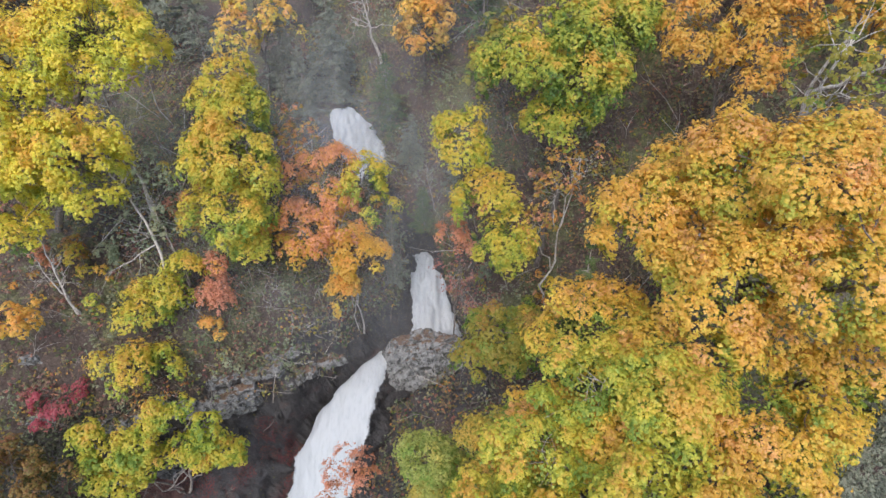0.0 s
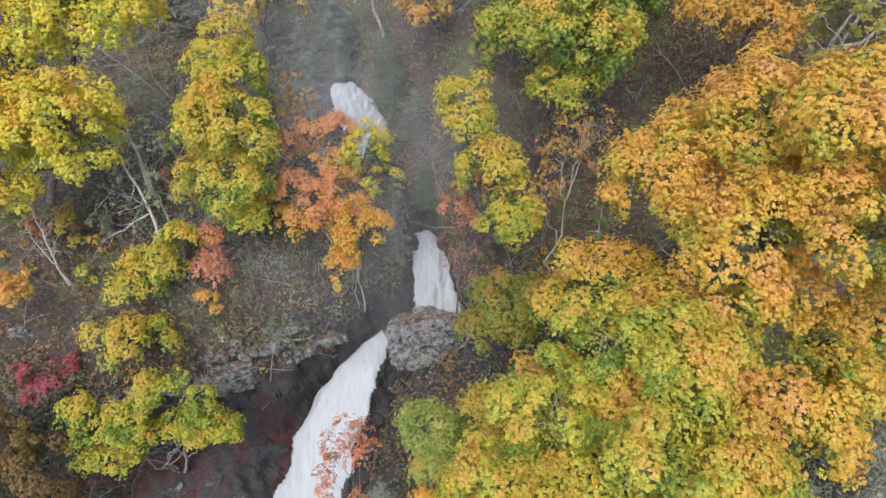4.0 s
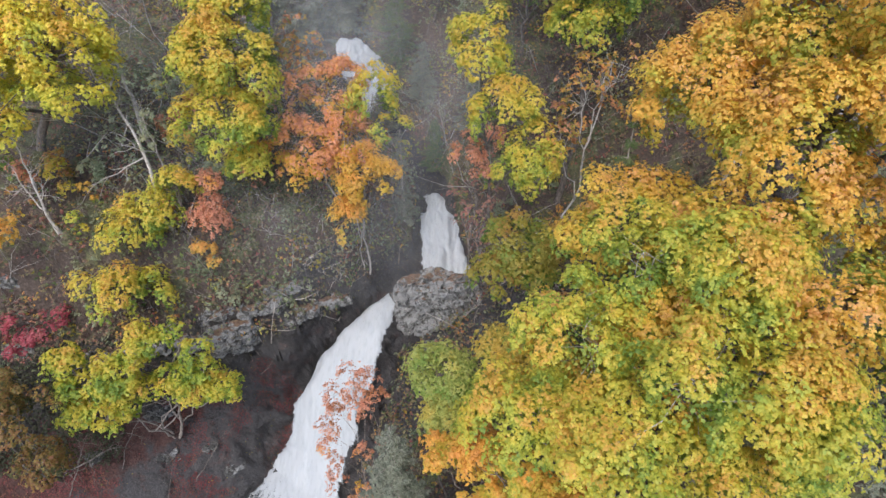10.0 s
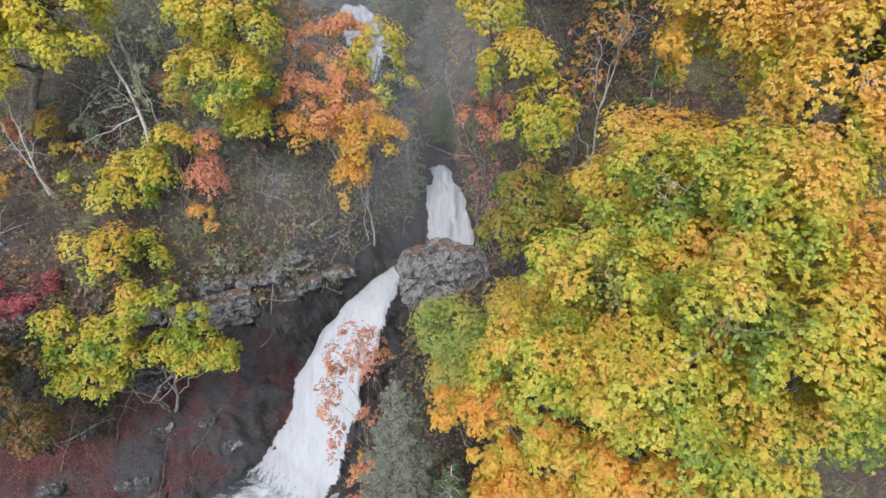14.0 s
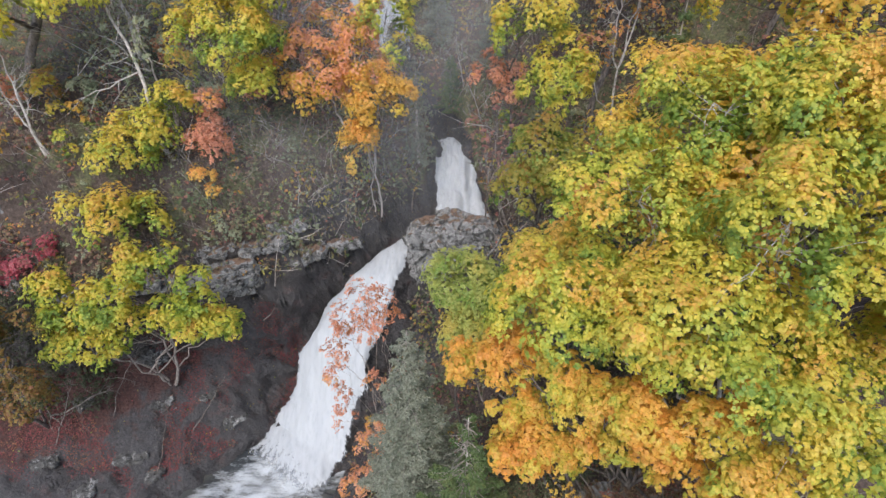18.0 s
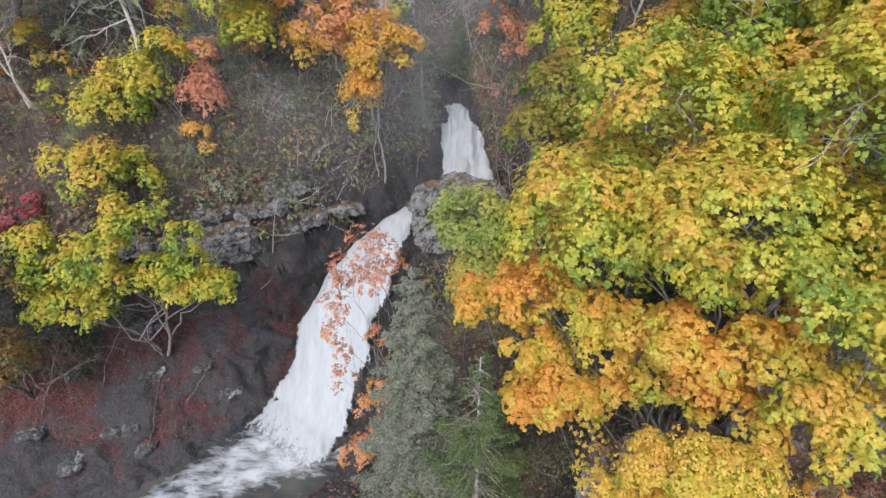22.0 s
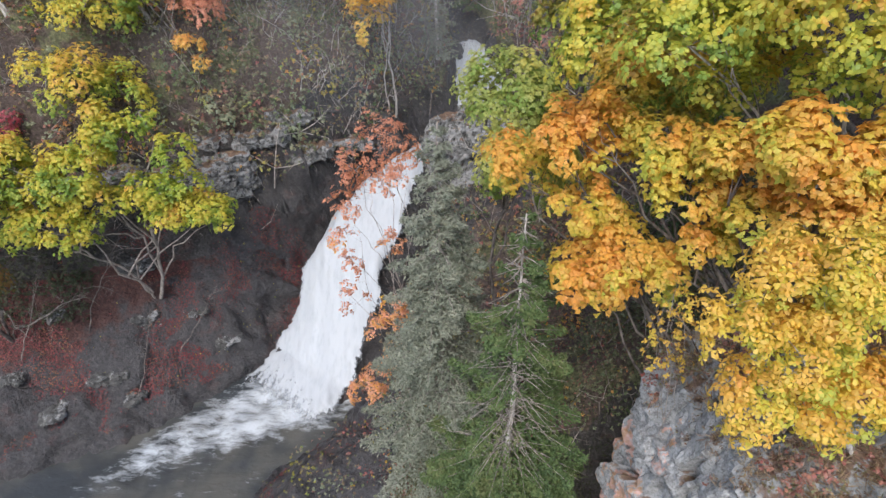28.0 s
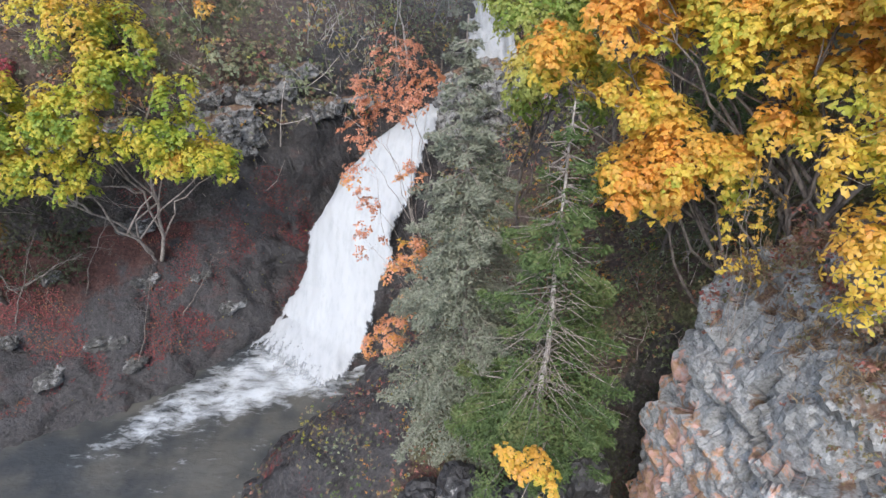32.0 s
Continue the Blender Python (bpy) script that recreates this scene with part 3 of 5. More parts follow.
me = array_mesh("pool", np.stack([WX, WY, WZ], -1).reshape(-1, 3), np.stack([i[:-1, :-1], i[:-1, 1:], i[1:, 1:], i[1:, :-1]], -1).reshape(-1, 4), True)
set_tone(me, "foam", np.clip(foam, 0, 1.3).ravel())
tagged(piece("water", me, M_POOL), "murky grey-brown plunge pool streaked with white foam", "pool", kind="structure")


# ---- plants ----
def tube(points, radii, sides=6):
    """Places and quads of a tapered round limb through the points."""
    p, r = np.array(points, float), np.array(radii, float)
    d = np.gradient(p, axis=0)
    d /= np.linalg.norm(d, axis=1, keepdims=True) + 1e-9
    ref = np.array([0.31, 0.93, 0.2])
    u = np.cross(d, ref)
    u /= np.linalg.norm(u, axis=1, keepdims=True) + 1e-9
    v = np.cross(d, u)
    a = np.linspace(0, 2 * np.pi, sides, endpoint=False)
    ring = p[:, None] + r[:, None, None] * (np.cos(a)[None, :, None] * u[:, None] + np.sin(a)[None, :, None] * v[:, None])
    i = np.arange(len(p) * sides).reshape(len(p), sides)
    j = np.roll(i, -1, axis=1)
    return ring.reshape(-1, 3), np.stack([i[:-1], j[:-1], j[1:], i[1:]], -1).reshape(-1, 4)


def merged(pieces):
    verts, faces, at = [], [], 0
    for v, f in pieces:
        verts.append(v), faces.append(f + at)
        at += len(v)
    return np.concatenate(verts), np.concatenate(faces)


def bent(a, b, rng, sway=0.12, n=7, lift=0.0):
    """A crooked line from a to b."""
    a, b = np.array(a, float), np.array(b, float)
    t = np.linspace(0, 1, n)[:, None]
    line = a + (b - a) * t
    size = np.linalg.norm(b - a) * sway
    off = np.cumsum(rng.normal(0, 1, (n, 3)), axis=0)
    off -= t * off[-1] + (1 - t) * off[0]
    line = line + off * size / np.sqrt(n)
    line[:, 2] += lift * np.sin(np.pi * t[:, 0]) * np.linalg.norm(b - a)
    return line


MAPLE = np.array([(0, -0.5), (0.46, -0.12), (0.24, 0.2), (0, 0.62), (-0.24, 0.2), (-0.46, -0.12)])
OBLONG = np.array([(0, -0.5), (0.17, -0.1), (0.3, 0.3), (0, 0.62), (-0.3, 0.3), (-0.17, -0.1)])
KITE = np.array([(0, -0.5), (0.4, 0.02), (0, 0.58), (-0.4, 0.02)])


def leaves(centres, normals, sizes, rng, outline=KITE, along=None):
    """One small curled leaf at every centre, turned at random about its normal."""
    n = len(centres)
    normals = normals / (np.linalg.norm(normals, axis=1, keepdims=True) + 1e-9)
    u = np.cross(normals, rng.normal(0, 1, (n, 3)) if along is None else along)
    u /= np.linalg.norm(u, axis=1, keepdims=True) + 1e-9
    v = np.cross(normals, u) * (1 if along is None else -1)
    k = len(outline)
    curl = -0.35 * (outline[:, 0] ** 2) - 0.22 * (outline[:, 1] ** 2)
    p = centres[:, None] + sizes[:, None, None] * (outline[None, :, :1] * u[:, None] + outline[None, :, 1:] * v[:, None] + curl[None, :, None] * normals[:, None])
    return p.reshape(-1, 3), np.arange(n * k).reshape(n, k)


def clump_centres(lobes, per_area, rng, low=-0.45, shell_in=0.55, shell_out=1.1, inside=0.3, gaps=-0.3):
    """Places on the shells of the lobes (x, y, z, rx, rz) where leaf sprays sit, with the outward direction."""
    out, ways, wide = [], [], []
    for x, y, z, rx, rz in lobes:
        n = max(6, int(per_area * (rx * rx + 2 * rx * rz)))
        w = rng.normal(0, 1, (n * 3, 3))
        w /= np.linalg.norm(w, axis=1, keepdims=True)
        w = w[w[:, 2] > low - 0.25 * rng.random(len(w))][:n]
        shell = shell_in + (shell_out - shell_in) * rng.random(len(w)) ** 0.7
        lumpy = 1 + 0.3 * layered(w * 1.6 + np.array([x, y, z]), 1.0, 2, 7)
        p = np.array([x, y, z]) + w * np.array([rx, rx, rz]) * (shell * lumpy)[:, None]
        keep = soft_noise(p, 0.75, 19) > gaps - 0.25 * rng.random(len(p))
        for X, Y, Z, RX, RZ in lobes:
            if (X, Y, Z) != (x, y, z):
                q = (p - np.array([X, Y, Z])) / np.array([RX, RX, RZ])
                keep &= (q * q).sum(1) > inside
        out.append(p[keep]), ways.append(w[keep]), wide.append(np.full(keep.sum(), rx))
    return np.concatenate(out), np.concatenate(ways), np.concatenate(wide)


def spread_out(points, apart):
    """The indices of the points that are left when none may stand nearer than this to another."""
    left = []
    for k, p in enumerate(points):
        if not left or ((points[left] - p) ** 2).sum(1).min() > apart * apart:
            left.append(k)
    return left


def sprays(centres, ways, radius, count, size, rng, outline=KITE, flat=0.42, each=7):
    """Leaves in rosettes at the twig ends, the rosettes gathered in flattish domed sprays round the centres."""
    n = len(centres)
    r = radius * (0.55 + 0.9 * rng.random(n))
    many = np.maximum(2, (count / each * (r / radius) ** 2 * (0.6 + 0.7 * rng.random(n))).astype(int))
    own = np.repeat(np.arange(n), many)
    axis = ways * 0.55 + np.array([0, 0, 0.75]) + rng.normal(0, 0.22, (n, 3))
    axis /= np.linalg.norm(axis, axis=1, keepdims=True)
    off = rng.normal(0, 1, (len(own), 3))
    off /= np.linalg.norm(off, axis=1, keepdims=True)
    off *= (rng.random(len(own)) ** 0.35)[:, None]
    along = (off * axis[own]).sum(1)
    off = off + axis[own] * ((np.abs(along) * 0.55 - along) * (1 - flat))[:, None]
    p = centres[own] + off * r[own][:, None]
    p[:, 2] -= 0.35 * (off[:, 0] ** 2 + off[:, 1] ** 2) * r[own]
    top = axis[own] + 0.65 * off + rng.normal(0, 0.18, (len(own), 3))
    top /= np.linalg.norm(top, axis=1, keepdims=True)
    u = np.cross(top, rng.normal(0, 1, top.shape))
    u /= np.linalg.norm(u, axis=1, keepdims=True) + 1e-9
    v = np.cross(top, u)
    k = np.repeat(np.arange(len(own)), each)
    turn = np.tile(np.arange(each), len(own)) * (2 * np.pi / each) + rng.normal(0, 0.35, len(k))
    out = np.cos(turn)[:, None] * u[k] + np.sin(turn)[:, None] * v[k]
    lean = rng.normal(0.34, 0.26, len(k))[:, None]
    size = np.broadcast_to(np.asarray(size, float), n)[own][k]
    ls = size * (0.65 + 0.7 * rng.random(len(k)))
    nrm = top[k] * np.cos(lean) + out * np.sin(lean)
    axis_out = out * np.cos(lean) - top[k] * np.sin(lean)
    c = p[k] + axis_out * (ls * (0.45 + 0.35 * rng.random(len(k))))[:, None] + rng.normal(0, 0.12, (len(k), 3)) * size[:, None]
    return leaves(c, nrm, ls, rng, outline, axis_out)


def billows(centres, ways, radius, size, rng, outline=KITE, each=5, full=1.0):
    """Domed tufts covered with rosettes of overlapping leaves; tells how far each leaf's colour is turned along the
    ramp, most on top of a tuft and of the crown.
    """
    n = len(centres)
    r = radius * (0.65 + 0.75 * rng.random(n))
    axis = ways * 0.7 + np.array([0, 0, 0.7]) + rng.normal(0, 0.2, (n, 3))
    axis /= np.linalg.norm(axis, axis=1, keepdims=True)
    many = np.maximum(5, (full * 1.25 * 2 * np.pi * r * r / (1.5 * size) ** 2).astype(int))
    own = np.repeat(np.arange(n), many)
    at = np.arange(len(own)) - np.repeat(np.cumsum(many) - many, many)
    height = 1 - 1.3 * (at + 0.5) / many[own] + rng.normal(0, 0.04, len(own))
    height = np.clip(height, -0.35, 1)
    round_ = at * 2.39996 + (rng.random(n) * 6.28)[own] + rng.normal(0, 0.2, len(own))
    u = np.cross(axis, rng.normal(0, 1, (n, 3)))
    u /= np.linalg.norm(u, axis=1, keepdims=True)
    v = np.cross(axis, u)
    flatness = np.sqrt(1 - height ** 2)[:, None]
    way = flatness * (np.cos(round_)[:, None] * u[own] + np.sin(round_)[:, None] * v[own]) + height[:, None] * axis[own] * 0.6
    lump = 1 + 0.75 * soft_noise(way * 2.1 + own[:, None] * 5.1, 1.0, 3) + 0.15 * rng.normal(0, 1, len(own))
    p = centres[own] + way * (r[own] * lump)[:, None]
    p[:, 2] -= 0.2 * (1 - height) ** 2 * r[own]
    top = way * 0.6 + axis[own] * 0.3 + np.array([0, 0, 0.35]) + rng.normal(0, 0.16, way.shape)
    top /= np.linalg.norm(top, axis=1, keepdims=True)
    u = np.cross(top, rng.normal(0, 1, top.shape))
    u /= np.linalg.norm(u, axis=1, keepdims=True) + 1e-9
    v = np.cross(top, u)
    k = np.repeat(np.arange(len(own)), each)
    turn = np.tile(np.arange(each), len(own)) * (2 * np.pi / each) + rng.normal(0, 0.3, len(k))
    out = np.cos(turn)[:, None] * u[k] + np.sin(turn)[:, None] * v[k]
    lean = rng.normal(0.32, 0.18, len(k))[:, None]
    ls = size * (0.7 + 0.6 * rng.random(len(k)))
    nrm = top[k] * np.cos(lean) + out * np.sin(lean)
    axis_out = out * np.cos(lean) - top[k] * np.sin(lean)
    c = p[k] + axis_out * (ls * (0.4 + 0.3 * rng.random(len(k))))[:, None]
    verts, faces = leaves(c, nrm, ls, rng, outline, axis_out)
    # further along the colour ramp towards the top of tuft and crown
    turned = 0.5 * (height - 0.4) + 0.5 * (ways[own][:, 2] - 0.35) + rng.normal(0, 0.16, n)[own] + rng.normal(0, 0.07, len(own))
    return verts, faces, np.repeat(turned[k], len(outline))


def broadleaf(name, label, category, foot, lobes, leaf, bark, seed, leaf_size=0.17, spray=0.65, apart=0.95, per_area=3.0, count=115, thick=0.22, outline=KITE, group="", stems=1, bare=4, z0=None, inner=0, full=0.85, gaps=-0.1, shell=(0.6, 0.92)):
    """A broadleaf tree: tapered trunk, limbs into every lobe, branches to the sprays, a crown of leaves."""
    rng = np.random.default_rng(seed)
    lobes = [tuple(map(float, l)) for l in lobes]
    z0 = (ground_at(*foot) if z0 is None else z0) - 0.2
    top = max(lobes, key=lambda l: l[2])
    tree = thing(name, label, category, group)
    base = np.array([foot[0], foot[1], z0])
    tree.location = base
    trunks = []
    for s in range(stems):
        goal = np.array(top[:3]) if s == 0 else np.array(lobes[s % len(lobes)][:3])
        start = base + (rng.normal(0, 0.25, 3) * (1, 1, 0) if s else 0)
        line = bent(start, goal, rng, 0.07, 12)
        trunks.append(line)
        v, f = tube(line - base, np.linspace(thick, thick * 0.25, len(line)) * (0.75 if s else 1), 9)
        piece("trunk", array_mesh("trunk", v, f, True), bark, tree)
    centres, ways, wide = clump_centres(lobes, per_area, rng, *((-0.5, *shell, 0.4, gaps) if full else ()))
    if len(centres) < 3:
        centres, ways, wide = clump_centres(lobes, max(per_area, 4.0), rng, -0.9, 0.3, 0.9, 0.0, -2.0)
    left = spread_out(centres, apart * min(spray, 0.5 * max(wide)))
    count *= (len(centres) / len(left)) ** 0.8
    centres, ways, wide = centres[left], ways[left], wide[left]
    hubs = []
    for lobe in lobes:
        c = np.array(lobe[:3])
        line = trunks[int(rng.integers(len(trunks)))]
        k = int(np.clip(np.argmin(np.linalg.norm(line - c, axis=1)) - 3 - rng.integers(0, 2), 2, len(line) - 2))
        limb = bent(line[k], c, rng, 0.1, 8, 0.05)
        v, f = tube(limb - base, np.linspace(thick * 0.5, thick * 0.16, 8), 7)
        piece("limb", array_mesh("limb", v, f, True), bark, tree)
        hubs.append(limb)
    arms = []
    hub_points = np.concatenate([h[2:] for h in hubs])
    for c in centres[:: max(1, bare // 2)]:
        k = int(np.argsort(np.linalg.norm(hub_points - c, axis=1))[int(rng.integers(0, 4))])
        arm = bent(hub_points[k], c, rng, 0.14, 5)
        arms.append(tube(arm - base, np.linspace(thick * 0.16, thick * 0.04, 5), 4))
    v, f = merged(arms)
    tagged(piece("branchwork", array_mesh("branchwork", v, f, True), bark, tree), kind="stuff")
    if full:
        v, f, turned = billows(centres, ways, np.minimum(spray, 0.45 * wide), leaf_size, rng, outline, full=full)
    else:
        v, f = sprays(centres, ways, spray, count, leaf_size, rng, outline)
        turned = np.zeros(len(v))
    me = array_mesh("crown", v - base, f)
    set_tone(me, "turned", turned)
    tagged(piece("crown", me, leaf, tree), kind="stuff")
    if inner:
        # leaves deep inside the crown have not turned yet
        deep, facing = [], []
        for x, y, z, rx, rz in lobes:
            w = rng.normal(0, 1, (int(inner * rx * rx), 3))
            w /= np.linalg.norm(w, axis=1, keepdims=True)
            deep.append(np.array([x, y, z]) + w * np.array([rx, rx, rz]) * rng.uniform(0.35, 0.8, (len(w), 1)))
            facing.append(w * 0.5 + np.array([0, 0, 0.8]) + rng.normal(0, 0.35, w.shape))
        deep, facing = np.concatenate(deep), np.concatenate(facing)
        v, f = leaves(deep, facing, leaf_size * 1.35 * (0.7 + 0.6 * rng.random(len(deep))), rng, KITE)
        tagged(piece("inner_crown", array_mesh("inner_crown", v - base, f), M_INNER, tree, "green leaves deep in the crown"), kind="stuff")
    return tree


def conifer(name, label, foot, height, reach, needles, bark, seed, z0=None, bare_top=0.0, whorls=24, per=7, needle=0.16, group="", thick=0.16, dense=1.0, low=0.05, droop=0.35):
    """A spruce or fir: straight trunk, whorls of drooping boughs, needle sprays hanging along every bough."""
    rng = np.random.default_rng(seed)
    z = (ground_at(*foot) if z0 is None else z0) - 0.2
    base = np.array([foot[0], foot[1], z])
    tree = thing(name, label, "conifer", group)
    tree.location = base
    line = bent((0, 0, 0), (rng.normal(0, 0.15), rng.normal(0, 0.15), height), rng, 0.008, 14)
    v, f = tube(line, np.linspace(thick, 0.02, 14), 8)
    piece("trunk", array_mesh("trunk", v, f, True), bark, tree)
    boughs, pts, nrm = [], [], []
    for k in range(whorls):
        t = low + (0.985 - low) * k / (whorls - 1)
        centre = np.array([np.interp(t, np.linspace(0, 1, 14), line[:, a]) for a in range(3)])
        length = reach * (1 - t) ** 0.75 + 0.15
        for j in range(per):
            if rng.random() < 0.12:
                continue
            ang = rng.random() * 2 * np.pi
            ln = length * (0.6 + 0.55 * rng.random())
            way = np.array([np.cos(ang), np.sin(ang), 0])
            s = np.linspace(0, 1, 7)
            p = centre + np.outer(s * ln, way)
            p[:, 2] += ln * (0.12 * s - droop * s ** 2 + 0.1 * s ** 4) + rng.normal(0, 0.06)
            p += np.cumsum(rng.normal(0, 0.012 * ln, (7, 3)), axis=0)
            boughs.append(tube(p, np.linspace(0.024, 0.005, 7) * (0.6 + thick * 2), 4))
            if rng.random() < bare_top * (t > 0.35):
                continue
            m = int(ln * 62 * dense)
            at = np.sqrt(rng.random(m)) * 0.97 + 0.03
            q = np.stack([np.interp(at, s, p[:, a]) for a in range(3)], 1)
            across = np.array([-way[1], way[0], 0])
            wide = 0.42 * ln * (1.05 - at) * rng.normal(0, 0.75, m)
            q += across * wide[:, None] + rng.normal(0, 0.05, (m, 3))
            q[:, 2] -= np.abs(wide) * 0.35 + 0.06 * rng.random(m)
            pts.append(q)
            nrm.append(np.array([0, 0, 1.0]) + 0.35 * way + rng.normal(0, 0.45, (m, 3)))
    v, f = merged(boughs)
    tagged(piece("bough_layer", array_mesh("bough_layer", v, f, True), M_TWIG, tree), kind="stuff")
    pts, nrm = np.concatenate(pts), np.concatenate(nrm)
    spike = np.array([(0, -0.5), (0.2, 0.0), (0, 0.7), (-0.2, 0.0)])
    v, f = leaves(pts, nrm, needle * (0.7 + 0.7 * rng.random(len(pts))), rng, spike)
    tagged(piece("needle_foliage", array_mesh("needle_foliage", v, f), needles, tree), kind="stuff")
    return tree


def bare_tree(name, label, foot, top, bark, seed, thick=0.12, arms=9, group="", fork=True, z0=None, reach=0.28):
    """A leafless trunk with thin crooked branches that fork once."""
    rng = np.random.default_rng(seed)
    z = (ground_at(*foot) if z0 is None else z0) - 0.15
    base = np.array([foot[0], foot[1], z])
    tree = thing(name, label, "bare tree", group)
    tree.location = base
    goal = np.array(top) - base
    line = bent((0, 0, 0), goal, rng, 0.05, 12)
    v, f = tube(line, np.linspace(thick, thick * 0.2, 12), 8)
    piece("trunk", array_mesh("trunk", v, f, True), bark, tree)
    size = np.linalg.norm(goal)
    twigs = []
    for k in range(arms):
        t = rng.uniform(0.4, 0.97)
        start = np.array([np.interp(t, np.linspace(0, 1, 12), line[:, a]) for a in range(3)])
        way = goal / size * 0.6 + rng.normal(0, 0.6, 3)
        ln = size * reach * (1.15 - t) * rng.uniform(0.6, 1.3) + 0.3
        end = start + way / np.linalg.norm(way) * ln
        p = bent(start, end, rng, 0.12, 7)
        twigs.append(tube(p, np.linspace(thick * 0.35, thick * 0.08, 7), 5))
        for _ in range(4 if fork else 1):
            k2 = int(rng.integers(2, 6))
            q = bent(p[k2], p[k2] + (way / np.linalg.norm(way) * 0.5 + rng.normal(0, 0.6, 3)) * ln * 0.5, rng, 0.14, 5)
            twigs.append(tube(q, np.linspace(thick * 0.14, thick * 0.04, 5), 4))
    v, f = merged(twigs)
    tagged(piece("branchwork", array_mesh("branchwork", v, f, True), bark, tree), kind="stuff")
    return tree


def boulder(name, label, centre, size, rock, seed, rough=0.22, detail=5, turn=0.0, category="rock", kind="", grain=0.8, grit=0.0, square=3.2):
    """A rock: a rounded block cut by ridged noise at three sizes."""
    bm = bmesh.new()
    bmesh.ops.create_icosphere(bm, subdivisions=detail, radius=1.0)
    p = np.array([v.co[:] for v in bm.verts])
    f = np.array([[v.index for v in face.verts] for face in bm.faces])
    bm.free()
    block = p / (np.abs(p) ** square).sum(1, keepdims=True) ** (1 / square)
    w = block * np.array(size)
    n = p / np.linalg.norm(p, axis=1, keepdims=True)
    w = w + n * (rough * broken_face(w + seed * 7.3, grain, seed) + 0.12 * min(size) * soft_noise(w + seed, 0.6 / min(size), seed + 5) + grit * layered(w, 1.8, 5, seed + 9))[:, None]
    me = array_mesh(name, w, f, False)
    set_tone(me, "upward", np.array([v.normal[2] for v in me.vertices]))
    ob = piece(name, me, rock)
    ob.matrix_world = pose(*centre, 0, 0, turn)
    return tagged(ob, label, category, kind=kind)


# ---- maples and other broadleaf trees of the right bank ----
broadleaf("maple_tree", "huge golden yellow maple crown above the gorge rim", "maple", (15.5, 24.5),
          [(11.4, 25.9, 32.9, 3.1, 2.9), (14.2, 24.2, 37.0, 3.0, 2.6), (15.9, 21.3, 38.2, 3.0, 2.8), (12.9, 20.2, 33.5, 3.0, 2.8), (16.5, 17.2, 35.4, 3.0, 2.6), (18.5, 22, 36, 3.2, 3), (13.8, 29.0, 34.0, 2.2, 1.8)],
          M_YELLOW, M_BARK, 11, 0.122, full=1.15, spray=0.8, apart=1.25, per_area=3.4, count=200, thick=0.42, inner=90, gaps=-0.2)
broadleaf("maple_tree", "yellow-green maple leaning out over the waterfall", "maple", (11, 19.5),
          [(8.6, 23.9, 26.8, 3.5, 3.0), (11.1, 18.4, 29.5, 3.3, 2.9), (5.0, 19.0, 23.2, 3.2, 2.8), (8.9, 15.9, 26.0, 3.0, 2.9), (13.9, 15.5, 28.7, 3.1, 3.0), (16.5, 17.0, 29.6, 2.0, 1.7), (18.2, 17.5, 31.0, 2.0, 1.8), (15.2, 19.0, 31.0, 1.9, 1.6)],
          M_BLEND, M_BARK, 12, 0.12, full=1.1, spray=0.8, apart=1.25, per_area=3.4, count=200, thick=0.36, inner=90, gaps=0.08)
broadleaf("maple_tree", "green-gold maple with pale bare limbs showing", "maple", (8.5, 13.5),
          [(4.5, 15.7, 27.0, 2.6, 1.9), (2.4, 14.2, 24.6, 2.4, 1.5), (5.3, 11.9, 25.6, 2.6, 1.8), (7.2, 12.2, 28.5, 2.2, 1.8), (6.9, 17.7, 29.6, 2.2, 1.9), (9.7, 15.7, 30.3, 2.3, 1.9), (10.8, 12.2, 27.6, 2.4, 1.9), (12.2, 12.0, 24.8, 1.6, 1.3), (10.2, 11.5, 23.8, 1.7, 1.2), (8.6, 12.5, 24.0, 1.5, 1.1), (3.8, 13.6, 22.6, 1.1, 0.8), (5.3, 12.8, 23.1, 1.1, 0.8), (6.4, 12.4, 23.8, 1.1, 0.8), (7.7, 11.8, 23.4, 1.0, 0.8)],
          M_LEMON, M_PALE, 13, 0.112, full=1.0, spray=0.62, apart=1.15, per_area=5.5, count=115, thick=0.13, outline=KITE, inner=90, gaps=-0.14)
